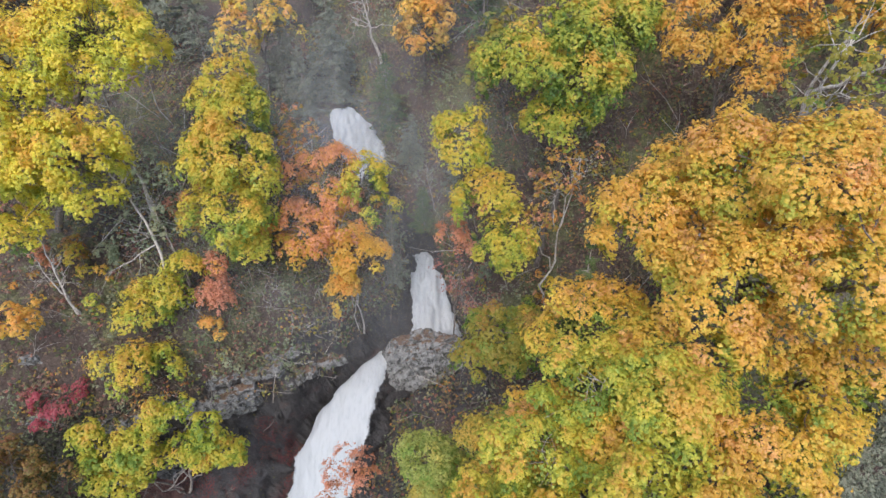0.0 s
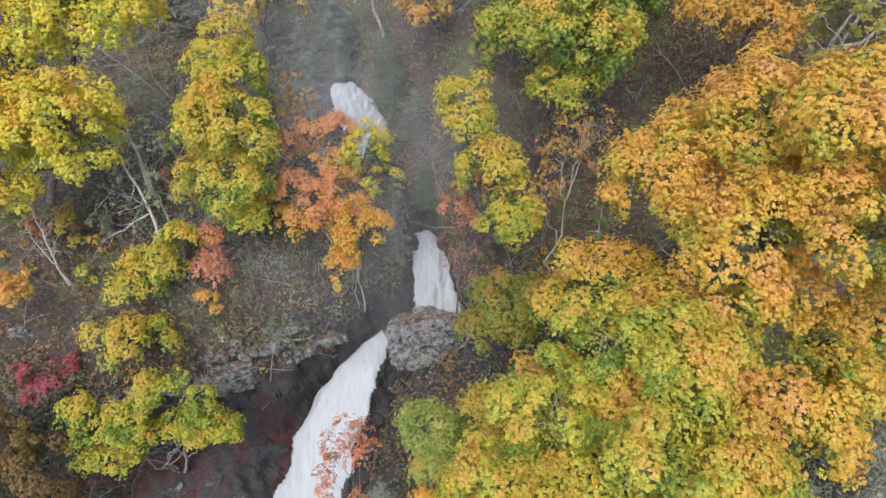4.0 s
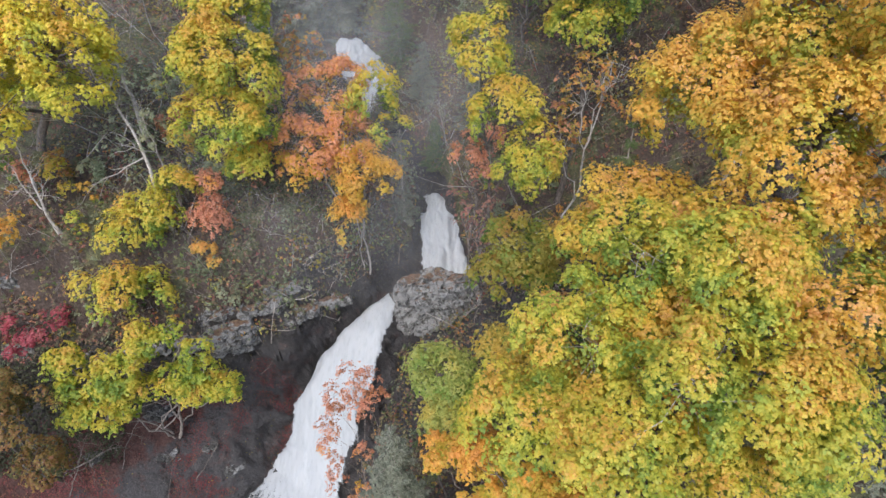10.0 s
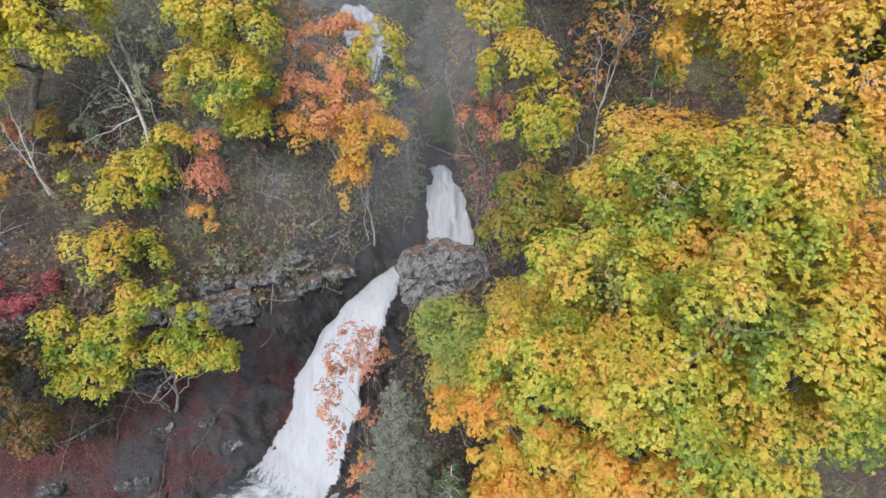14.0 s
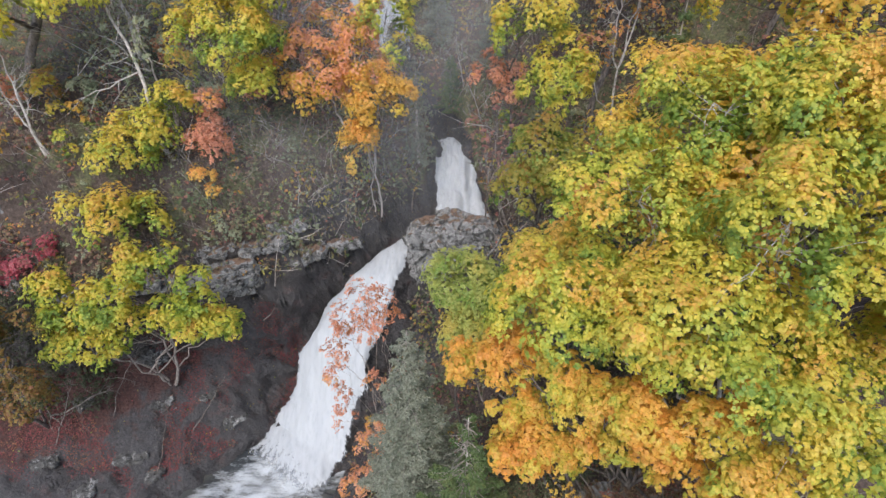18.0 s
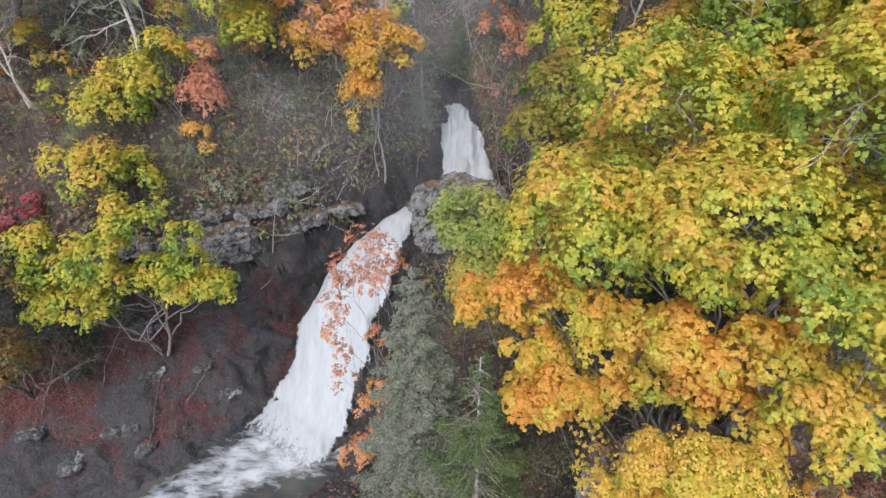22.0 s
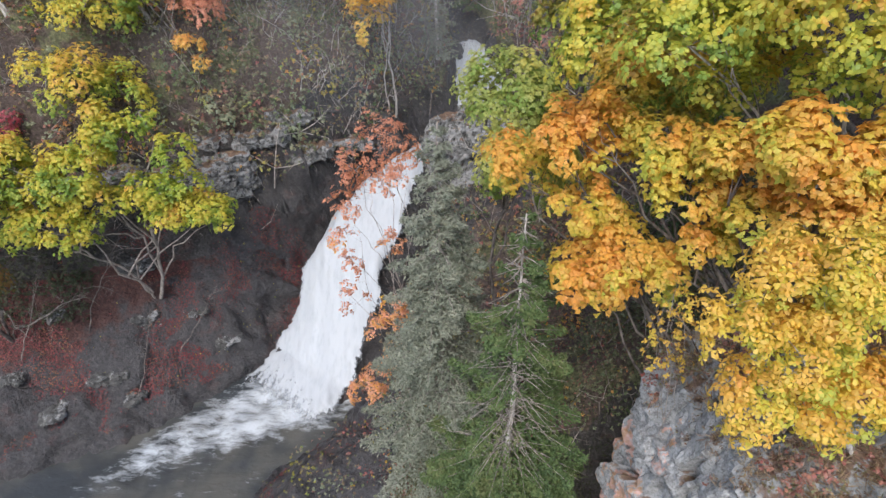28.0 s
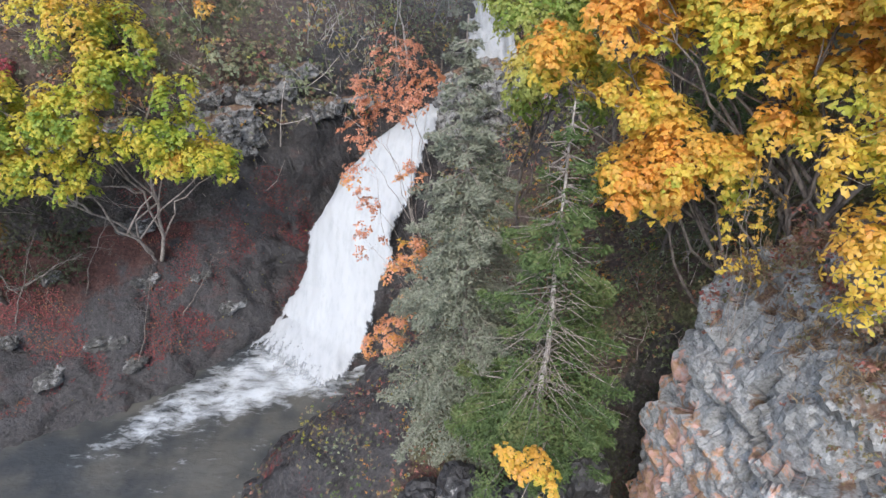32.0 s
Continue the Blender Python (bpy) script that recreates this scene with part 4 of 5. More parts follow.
broadleaf("oak_tree", "orange-gold oak below the rim of the gorge", "oak", (5.5, 12.6),
          [(-0.7, 15.5, 19.6, 0.9, 0.7), (0.4, 15.0, 21.0, 1.1, 0.8), (0.8, 14.3, 19.6, 1.2, 0.8), (1.9, 14.0, 20.4, 1.1, 0.8), (1.1, 13.2, 17.6, 1.0, 0.6), (2.3, 12.8, 18.3, 1.0, 0.6), (3.0, 12.6, 20.4, 0.9, 0.7),
           (3.5, 12.2, 19.3, 0.6, 0.5), (3.8, 11.8, 21.6, 0.95, 0.7), (4.4, 11.0, 22.4, 1.0, 0.8), (4.3, 11.5, 20.5, 0.7, 0.5), (5.1, 10.3, 22.3, 0.9, 0.7), (4.7, 10.3, 21.2, 0.75, 0.5), (5.0, 9.6, 20.6, 0.7, 0.5), (5.8, 9.4, 21.4, 0.8, 0.6), (6.2, 10.2, 23.0, 0.9, 0.7), (2.6, 13.4, 21.4, 0.8, 0.6),
           (1.2, 14.5, 19.0, 0.8, 0.6), (1.5, 13.8, 20.6, 0.8, 0.6), (2.4, 13.0, 20.7, 0.6, 0.5), (0.2, 14.8, 18.8, 0.7, 0.5), (2.4, 13.0, 17.8, 0.9, 0.7), (0.9, 13.5, 16.9, 0.8, 0.6), (3.1, 12.4, 20.0, 0.6, 0.5), (3.9, 12.0, 19.5, 0.6, 0.5), (4.2, 11.5, 20.6, 0.6, 0.5), (1.2, 14.2, 21.5, 0.8, 0.6)],
          M_AMBER, M_BARK, 14, 0.108, full=1.1, spray=0.34, shell=(0.25, 1.2), per_area=16.0, count=60, thick=0.13, outline=MAPLE, gaps=-0.05)
broadleaf("oak_tree", "dull olive-gold oak behind the orange oak", "oak", (6.0, 20.5),
          [(2.3, 21.0, 21.1, 1.4, 1.1), (3.6, 20.0, 22.0, 1.5, 1.2), (4.3, 19.0, 20.2, 1.5, 1.0), (2.9, 19.4, 19.8, 1.1, 0.9), (5.5, 18.5, 21.5, 1.4, 1.1)],
          M_TAWNY, M_BARK, 23, 0.11, gaps=-0.4, spray=0.5, per_area=9.0, count=70, thick=0.14)
broadleaf("oak_tree", "bright yellow oak rooted on top of the cliff", "oak", (6.5, 8.2),
          [(2.4, 7.4, 20.9, 0.65, 0.5), (3.0, 7.6, 21.9, 0.7, 0.55), (3.8, 7.2, 21.3, 0.75, 0.6), (3.3, 7.0, 20.7, 0.75, 0.55), (2.7, 6.9, 19.8, 0.55, 0.5), (2.9, 6.8, 18.6, 0.4, 0.4), (3.7, 6.8, 19.5, 0.55, 0.5),
           (4.3, 6.8, 20.1, 0.7, 0.6), (3.6, 7.2, 22.4, 0.6, 0.5), (4.6, 7.4, 22.0, 0.8, 0.7), (5.4, 7.0, 20.8, 0.8, 0.7)],
          M_SUNNY, M_PALE, 15, 0.1, spray=0.28, shell=(0.25, 1.15), per_area=30.0, count=62, thick=0.07, outline=OBLONG, z0=16.0, gaps=-0.4)
broadleaf("oak_tree", "lime-green oak on the cliff shoulder", "oak", (8.6, 9.2),
          [(6.5, 8.6, 23.0, 0.8, 0.7), (7.3, 8.3, 21.8, 0.75, 0.6), (7.8, 8.4, 22.8, 0.95, 0.8), (8.8, 8.8, 24.0, 1.2, 1.0), (7.4, 9.0, 24.8, 0.9, 0.8)],
          M_LIME, M_PALE, 24, 0.11, spray=0.3, shell=(0.3, 1.15), per_area=16.0, count=60, thick=0.08, outline=MAPLE, z0=16.5, gaps=-0.4)
broadleaf("rust_bush", "rust-orange leaved shrub on the cliff shoulder", "shrub", (7.8, 7.8),
          [(6.9, 7.6, 20.6, 0.6, 0.5), (7.6, 7.4, 19.6, 0.65, 0.5), (7.0, 7.4, 18.8, 0.5, 0.5)], M_RUST, M_TWIG, 25, 0.09, spray=0.3, per_area=20.0, count=40, thick=0.04, full=0, z0=16.2)
broadleaf("olive_maple", "small olive-gold maple beside the upper fall", "maple", (5, 29),
          [(3.2, 27.3, 23.2, 1.9, 1.7), (4.2, 27.6, 21.4, 1.9, 1.6), (2.2, 26.8, 21.2, 1.4, 1.3), (5.6, 28.4, 22.6, 1.6, 1.4)], M_OLIVE, M_BARK, 16, 0.14, spray=0.55, per_area=4.0, thick=0.16)
broadleaf("young_maple", "small pale green maple at the edge of the fall", "maple", (0.5, 20.5),
          [(-0.8, 19.8, 20.2, 1.7, 1.7), (-0.3, 18.8, 18.0, 1.7, 1.6), (0.6, 20.4, 17.4, 1.6, 1.4), (-1.7, 20.4, 20.0, 1.1, 1.0)], M_MILKY, M_BARK, 17, 0.11, spray=0.5, per_area=6, count=75, thick=0.1)
broadleaf("young_maple", "slim yellow-green maple with a red lower branch", "maple", (3, 40),
          [(1.6, 40.5, 30.7, 2.1, 2.4), (3.1, 37.8, 27.2, 2.9, 2.3), (5.1, 35.9, 24.2, 2.3, 2.1)], M_LIME, M_BARK, 18, 0.14, thick=0.16)
broadleaf("red_maple", "small scarlet maple behind the upper fall", "maple", (1.2, 39.5),
          [(0.7, 38.4, 23.6, 1.4, 1.5), (1.5, 39.2, 22.0, 1.2, 1.2)], M_RED, M_BARK, 19, 0.14, spray=0.4, full=0.85, thick=0.08)
broadleaf("maple_tree", "broad green and yellow maple on the far slope", "maple", (9, 44),
          [(5.7, 43.5, 36.3, 3.3, 2.6), (11.6, 43.8, 38.4, 4.2, 2.8), (9.9, 40.5, 35.3, 3.8, 2.4), (8.7, 40.6, 32.5, 3.2, 1.4)], M_GREEN, M_BARK, 20, 0.15, inner=50, count=100, thick=0.3)
broadleaf("oak_tree", "orange-brown oak thinning on the far slope", "oak", (20.5, 44),
          [(18.6, 43.5, 38.1, 2.8, 2.6), (22.8, 41.4, 38.7, 3.3, 3.0), (21.6, 40, 36.4, 2.4, 1.9)], M_GOLD, M_BARK, 21, 0.15, per_area=2.4, count=76, thick=0.24)
broadleaf("oak_tree", "pale gnarled oak with half its leaves gone", "oak", (25.5, 35.5),
          [(24.2, 34.9, 40.0, 2.9, 2.6), (23.0, 32.2, 37.4, 2.7, 2.3), (27.5, 33, 39, 3, 3)], M_OLIVE, M_PALE, 22, 0.2, per_area=1.6, count=50, thick=0.28, full=0)

# ---- trees of the far bank ----
broadleaf("maple_tree", "tall yellow and lime maple above the bare slope", "maple", (-32, 39.5),
          [(-26.3, 35.6, 30.9, 3.8, 4.6), (-24.6, 42.0, 38.0, 4.8, 3.8), (-31.0, 34.4, 32.6, 3.9, 4.8), (-29.5, 39, 36.5, 4, 3.6), (-29.6, 32.2, 27.6, 2.4, 1.9)],
          M_BRIGHT, M_BARK, 31, 0.14, inner=50, gaps=-0.15, full=0.95, count=112, thick=0.34)
broadleaf("maple_tree", "tall slender yellow maple in the mist", "maple", (-15.8, 41),
          [(-16.1, 41.3, 33.3, 3.2, 2.9), (-15.8, 38.4, 30.3, 3.7, 2.9), (-16.6, 36.8, 26.6, 3.3, 2.2), (-15.0, 36.3, 23.6, 1.7, 1.9)], M_LIME, M_BARK, 32, 0.135, inner=50, gaps=-0.15, full=0.95, count=108, thick=0.2)
broadleaf("red_maple", "orange and pink maple beside the upper stream", "maple", (-9.8, 40.8),
          [(-9.8, 41.3, 26.2, 3.0, 3.1), (-11.4, 38.6, 23.4, 2.9, 2.4), (-8.2, 39.2, 24.0, 2.2, 2.2), (-8.4, 43.2, 27.2, 1.8, 2.0)], M_ORANGE, M_PALE, 33, 0.135, per_area=4.0, count=96, thick=0.13, spray=0.5, gaps=0.0, stems=3)
broadleaf("red_maple", "golden orange sapling hanging over the channel", "maple", (-7.6, 39.4),
          [(-6.9, 37.2, 22.0, 2.2, 2.2), (-7.6, 36.0, 19.0, 1.6, 1.8)], M_GOLD, M_PALE, 34, 0.14, thick=0.09, stems=2)
broadleaf("young_maple", "slim yellow sapling by the upper stream", "maple", (-5.2, 42),
          [(-6.3, 40.8, 26.9, 2.0, 2.2), (-5.2, 40.2, 24.6, 1.5, 1.5)], M_LIME, M_BARK, 35, 0.14, per_area=2.6, count=60, thick=0.08)
broadleaf("red_maple", "rust-brown sapling behind the orange maple", "maple", (-12.2, 45.5),
          [(-12.2, 44.6, 29.2, 1.7, 2.6)], M_RUST, M_BARK, 36, 0.17, per_area=2.4, count=56, thick=0.09, full=0)
broadleaf("young_maple", "yellow-green sapling rooted on the ledge", "maple", (-20.2, 34.2),
          [(-23.0, 33.0, 20.2, 2.0, 1.9), (-19.9, 35.0, 22.2, 1.5, 1.9), (-21.3, 33.6, 21.3, 1.6, 1.3)], M_LIME, M_BARK, 37, 0.13, thick=0.1, stems=2)
broadleaf("young_maple", "lime sapling spreading over the rock ledge", "maple", (-22.4, 31.8),
          [(-23.9, 30.0, 17.0, 2.4, 1.4), (-21.8, 30.6, 16.6, 1.6, 1.5)], M_LIME, M_BARK, 38, 0.13, gaps=-0.1, per_area=2.6, thick=0.08, stems=2)
broadleaf("red_maple", "small orange-red sapling on the slope", "maple", (-17.8, 36.4),
          [(-18.1, 35.6, 21.6, 1.2, 1.9), (-18.2, 35.2, 19.6, 1.6, 1.3)], M_RED, M_PALE, 39, 0.13, thick=0.07)
broadleaf("maple_tree", "many-stemmed yellow-green maple on the red leaf bank", "maple", (-21.9, 27.6),
          [(-23.8, 24.5, 13.5, 1.7, 1.3), (-22.0, 25.0, 14.2, 1.6, 1.2), (-23.4, 24.2, 11.6, 1.6, 1.2), (-25.2, 24.0, 11.4, 1.4, 1.1), (-21.3, 25.0, 12.3, 1.4, 1.0), (-22.7, 24.5, 10.3, 0.8, 0.7), (-20.2, 26.0, 16.0, 1.3, 1.0), (-21.5, 26.0, 14.7, 1.1, 1.0),
           (-18.9, 27.0, 16.4, 0.7, 0.7), (-17.6, 26.5, 14.5, 1.1, 0.9), (-19.1, 26.0, 12.4, 1.3, 0.9), (-17.3, 26.5, 12.8, 1.0, 0.8), (-16.7, 26.5, 11.2, 1.2, 0.8), (-18.5, 26.0, 11.0, 1.1, 0.8), (-16.0, 26.5, 10.3, 0.7, 0.6), (-25.0, 25.0, 14.7, 1.3, 1.1)],
          M_FRESH, M_TWIG, 40, 0.125, gaps=-0.12, shell=(0.4, 1.05), spray=0.45, per_area=8.5, count=72, thick=0.12, stems=4, outline=MAPLE)
broadleaf("maple_tree", "rust and gold maple at the pool's edge", "maple", (-29.5, 24),
          [(-28.8, 22.4, 15.4, 2.0, 1.8), (-26.3, 21.4, 14.2, 2.2, 1.8), (-26.2, 20.6, 10.4, 1.7, 1.8), (-30.5, 23, 13, 2.4, 2.2)], M_TURN, M_BARK, 41, 0.12, spray=0.5, full=0.7, gaps=0.08, per_area=4.0, thick=0.13, stems=2)
broadleaf("crimson_bush", "crimson bush on the rock ledge", "shrub", (-30.3, 29.6),
          [(-29.8, 28.8, 14.6, 2.2, 1.3), (-31, 29.6, 13.6, 1.6, 1.0)], M_CRIMSON, M_TWIG, 42, 0.1, spray=0.36, full=0.75, gaps=0.0, per_area=6.0, thick=0.05, stems=2)
broadleaf("young_maple", "small orange-gold bush at the rim of the slope", "shrub", (-31.0, 31),
          [(-30.4, 30.0, 21.6, 1.4, 1.1)], M_GOLD, M_TWIG, 43, 0.18, thick=0.05)
broadleaf("grey_birch", "grey-green birch in thin leaf", "birch", (-22.4, 38.5),
          [(-22.3, 37.6, 26.8, 2.3, 3.0), (-24.2, 36.6, 24.5, 1.8, 2.0)], M_DULL, M_PALE, 44, 0.15, per_area=2.6, count=40, thick=0.09, full=0)
broadleaf("yellow_maple", "yellow maple far up the stream valley", "maple", (-2.2, 58),
          [(-1.8, 56.9, 34.5, 2.7, 3.3)], M_GOLD, M_BARK, 45, 0.24, thick=0.16)
broadleaf("sparse_maple", "thin pink-orange sapling hanging over the white water", "maple", (-5.3, 20.6),
          [(-6.0, 21.5, 17.7, 0.95, 0.9), (-5.1, 21.5, 16.8, 1.0, 0.9), (-7.1, 21.0, 16.7, 0.75, 0.8), (-6.2, 21.0, 16.1, 0.9, 0.8), (-7.2, 20.0, 15.4, 0.6, 0.6), (-5.6, 19.5, 14.2, 0.5, 0.6), (-7.4, 20.0, 14.0, 0.5, 0.7), (-7.3, 19.6, 12.7, 0.5, 0.6), (-7.4, 19.4, 11.0, 0.5, 0.7)],
          M_RED, M_TWIG, 46, 0.11, spray=0.42, per_area=12.0, count=36, thick=0.03, full=0, stems=2, bare=2, outline=OBLONG)
broadleaf("sparse_maple", "orange and yellow sapling at the edge of the white water", "maple", (-5.0, 18.6),
          [(-5.5, 19.0, 13.8, 0.6, 0.6), (-5.3, 18.4, 11.1, 0.7, 0.7), (-6.0, 18.2, 10.3, 0.65, 0.6), (-6.5, 18.0, 7.1, 0.75, 0.5), (-7.2, 18.2, 6.2, 0.6, 0.4), (-5.6, 18.2, 8.8, 0.5, 0.6)],
          M_ORANGE, M_TWIG, 60, 0.125, spray=0.36, per_area=13.0, count=44, thick=0.04, full=0, stems=2, bare=1, outline=OBLONG)
broadleaf("yellow_bush", "small golden maple bush on the rocks below the firs", "shrub", (-1.3, 10.4),
          [(-1.9, 10.0, 10.5, 0.45, 0.35), (-1.0, 10.0, 10.8, 0.45, 0.35), (-1.4, 9.8, 10.0, 0.5, 0.4), (-0.6, 9.8, 9.2, 0.45, 0.35)], M_YELLOW, M_TWIG, 47, 0.1, spray=0.26, per_area=34.0, count=36, thick=0.03, outline=MAPLE)
broadleaf("yellow_birch", "slender birch with scattered small yellow leaves", "birch", (3.0, 10.7),
          [(2.4, 10.4, 19.0, 0.45, 0.5), (2.5, 10.3, 18.0, 0.55, 0.6), (2.5, 10.4, 17.0, 0.5, 0.5), (2.7, 10.3, 18.4, 0.45, 0.5)], M_SUNNY, M_TWIG, 48, 0.07, spray=0.26, per_area=26.0, count=12, thick=0.025, full=0, bare=1)

broadleaf("thin_oak", "thin rust and olive oak on the brown slope", "oak", (9.5, 39.5),
          [(8.4, 36.8, 28.4, 2.4, 2.4), (10.1, 37.9, 30.2, 2.2, 1.8), (6.9, 36.0, 25.6, 1.8, 1.8)], M_RUST, M_PALE, 49, 0.15, per_area=1.7, count=52, thick=0.12, full=0, bare=2)
broadleaf("maroon_bush", "dark maroon bush behind the ledge", "shrub", (1.6, 39.0),
          [(1.4, 37.6, 20.0, 1.8, 1.6), (2.6, 37.2, 17.8, 1.6, 1.4), (0.9, 38.4, 17.6, 1.2, 1.2)], M_LITTER, M_TWIG, 50, 0.11, full=0, per_area=2.6, count=44, thick=0.05, stems=2)
broadleaf("maroon_bush", "low dark maroon bush on the cliff top", "shrub", (4.6, 8.0), [(4.3, 7.4, 16.4, 0.5, 0.35), (5.0, 7.6, 16.6, 0.5, 0.35)], M_LITTER, M_TWIG, 58, 0.07, spray=0.25, per_area=14, count=30, thick=0.025, z0=16.0, full=0)
broadleaf("green_bush", "green bush beside the cliff", "shrub", (8.0, 6.0), [(7.2, 6.0, 17.2, 1.2, 0.9), (6.2, 5.8, 16.2, 0.9, 0.7)], M_GREEN, M_TWIG, 59, 0.08, spray=0.35, per_area=10, count=44, thick=0.03, z0=15.5)
for k, (bx, by, bz) in enumerate([(3.6, 9.8, 17.0), (4.6, 10.6, 17.4), (5.6, 9.2, 17.2), (3.0, 10.6, 16.4), (6.4, 10.0, 17.6), (4.2, 8.8, 16.8), (4.8, 7.4, 15.5), (5.3, 7.2, 15.6), (5.9, 7.2, 15.2), (4.7, 7.0, 14.6), (5.4, 6.9, 14.4), (6.2, 7.0, 15.8), (5.0, 7.8, 16.4), (5.7, 7.9, 16.6)]):
    broadleaf("dry_bush", "dry brown bush on the cliff top", "shrub", (bx, by + 0.2), [(bx, by, bz + 0.2, 0.75, 0.45)], (M_BRUSH, M_LITTER, M_STRAW)[k % 3], M_TWIG, 420 + k, 0.06, spray=0.3, per_area=14, count=30, thick=0.025, full=0, z0=bz - 0.6, bare=1)
slope_rng = np.random.default_rng(91)
kinds = [(M_GREEN, "young green sapling on the bushy slope"), (M_GOLD, "young orange sapling on the bushy slope"), (M_LIME, "young yellow-green sapling on the bushy slope"), (M_RED, "young red sapling on the bushy slope"), (M_DULL, "grey-green bush on the bushy slope"), (M_RUST, "rust-brown bush on the bushy slope")]
for k in range(95):
    bx, by = slope_rng.uniform(-34, 10), slope_rng.uniform(30, 50)
    bz = ground_at(bx, by)
    off = along_stream(np.array([bx]), np.array([by]))
    if bz < 12.2 or off[0][0] - off[2][0] < 1.2:
        continue
    leaf, label = kinds[int(slope_rng.integers(len(kinds)))]
    r = slope_rng.uniform(0.5, 1.0)
    broadleaf("sapling", label, "sapling", (bx, by), [(bx, by - 0.4, bz + 1.0 + r, r, r * 0.9), (bx + 0.4, by - 0.6, bz + 0.7, r * 0.7, r * 0.6)], leaf, M_TWIG, 500 + k, 0.14, spray=0.45, per_area=5, count=34, thick=0.04, group="saplings on the slope")

# ---- conifers ----
conifer("spruce_tree", "tall grey-green spruce beside the waterfall", (-3.2, 16.2), 16.5, 3.5, M_SPRUCE, M_TWIG, 51, whorls=36, per=9, needle=0.135, dense=1.7)
conifer("fir_tree", "green fir with a pale dead upper trunk", (-0.7, 12.8), 15.2, 3.5, M_FIR, M_PALE, 52, low=0.2, bare_top=0.66, whorls=32, per=11, needle=0.13, dense=2.5, thick=0.15, droop=0.22)
conifer("fir_tree", "dark green fir among the maples", (8.2, 25.8), 31.9 - ground_at(8.2, 25.8), 3.0, M_FIR, M_TWIG, 53, needle=0.19, dense=1.0)
conifer("spruce_tree", "grey-green spruce under the golden maple", (19.2, 15.5), 12.5, 3.6, M_SPRUCE, M_TWIG, 54, needle=0.2, dense=0.9)
conifer("hemlock_tree", "dark grey-green hemlock by the far cascade", (-11.5, 60), 9.5, 3.0, M_SPRUCE, M_TWIG, 55, needle=0.26, dense=0.7)
conifer("spruce_tree", "slim grey spruce in the mist of the channel", (-4.6, 43.5), 9.0, 1.5, M_SPRUCE, M_PALE, 56, needle=0.18, bare_top=0.4, dense=0.6)

conifer("spruce_tree", "small grey spruce at the foot of the far cascade", (-7.0, 50.6), 5.5, 2.0, M_SPRUCE, M_TWIG, 57, needle=0.2, dense=0.7)

for k, (cx, cy, ch) in enumerate([(-14.0, 56.5, 7.0), (-5.6, 57.5, 8.0), (-3.4, 54.0, 6.0), (-18.0, 53.0, 6.5), (-16.5, 59.0, 9.0), (-2.0, 50.0, 5.0), (1.5, 51.5, 6.0)]):
    conifer("hemlock_tree", "dark grey-green hemlock above the upper channel", (cx, cy), ch, 0.32 * ch, (M_SPRUCE, M_FIR)[k % 2], M_TWIG, 570 + k, needle=0.2, dense=0.6)

# ---- bare trees ----
bare_tree("birch_tree", "leafless white birch leaning on the slope", (-20.7, 34.6), (-25.4, 38.2, 31.5), M_PALE, 61, 0.17)
bare_tree("birch_tree", "forked leafless grey birch on the slope", (-27.9, 32.8), (-29.0, 33.8, 27.0), M_PALE, 62, 0.11)
bare_tree("birch_tree", "forked leafless grey birch on the slope", (-28.1, 32.8), (-29.8, 33.2, 25.2), M_PALE, 63, 0.09)
bare_tree("snag_tree", "tall pale leafless tree up the valley", (-6.5, 61), (-8.5, 60, 38.5), M_PALE, 64, 0.2, 14, reach=0.35)
bare_tree("snag_tree", "dead grey trunk on the misty slope", (-24, 41), (-27.5, 45, 33.0), M_PALE, 65, 0.2)
bare_tree("snag_tree", "fallen white branch among brush", (18, 35), (22.5, 37, 33.0), M_PALE, 66, 0.12)

# ---- dead wood on the leaf bank ----
for k, (a, b, w) in enumerate([((-29.6, 24.6), (-24.8, 25.4, 5.6), 0.1), ((-30.0, 27.6), (-27.0, 27.4, 8.0), 0.06), ((-28.8, 23.2), (-26.4, 25.0, 7.6), 0.06), ((-25.6, 25.2), (-22.8, 27.8, 9.6), 0.05),
                               ((-22.4, 22.6), (-21.0, 25.6, 5.2), 0.04), ((-26.4, 27.2), (-23.6, 26.2, 5.4), 0.05), ((-20.5, 25.5), (-18.0, 27.6, 4.6), 0.05), ((-31.5, 26), (-27.8, 23.4, 4.0), 0.09)]):
    bare_tree("dead_branch", "grey dead branch fallen across the leaf bank", a, b, M_DEAD, 400 + k, 0.75 * w, 7, reach=0.4)

# ---- rocks ----
boulder("rock_ledge", "lichen-grey rock ledge between the two falls", (-1.6, 37.7, 8.3), (4.0, 1.3, 3.8), M_ROCK, 71, 1.0, 6, 4, grain=1.1)
boulder("cliff", "weathered grey cliff stained orange and pink", (7.45, 10.5, 8.4), (4.6, 3.3, 8.3), M_CLIFF, 72, 1.0, 7, 12, category="cliff", kind="structure", grain=1.2, grit=0.11, square=4.0)
boulder("cliff", "grey cliff shoulder under brown brush", (11.0, 8.6, 9.0), (4.4, 3.6, 8.4), M_CLIFF, 76, 1.0, 6, -8, category="cliff", kind="structure", grain=1.2, grit=0.11)


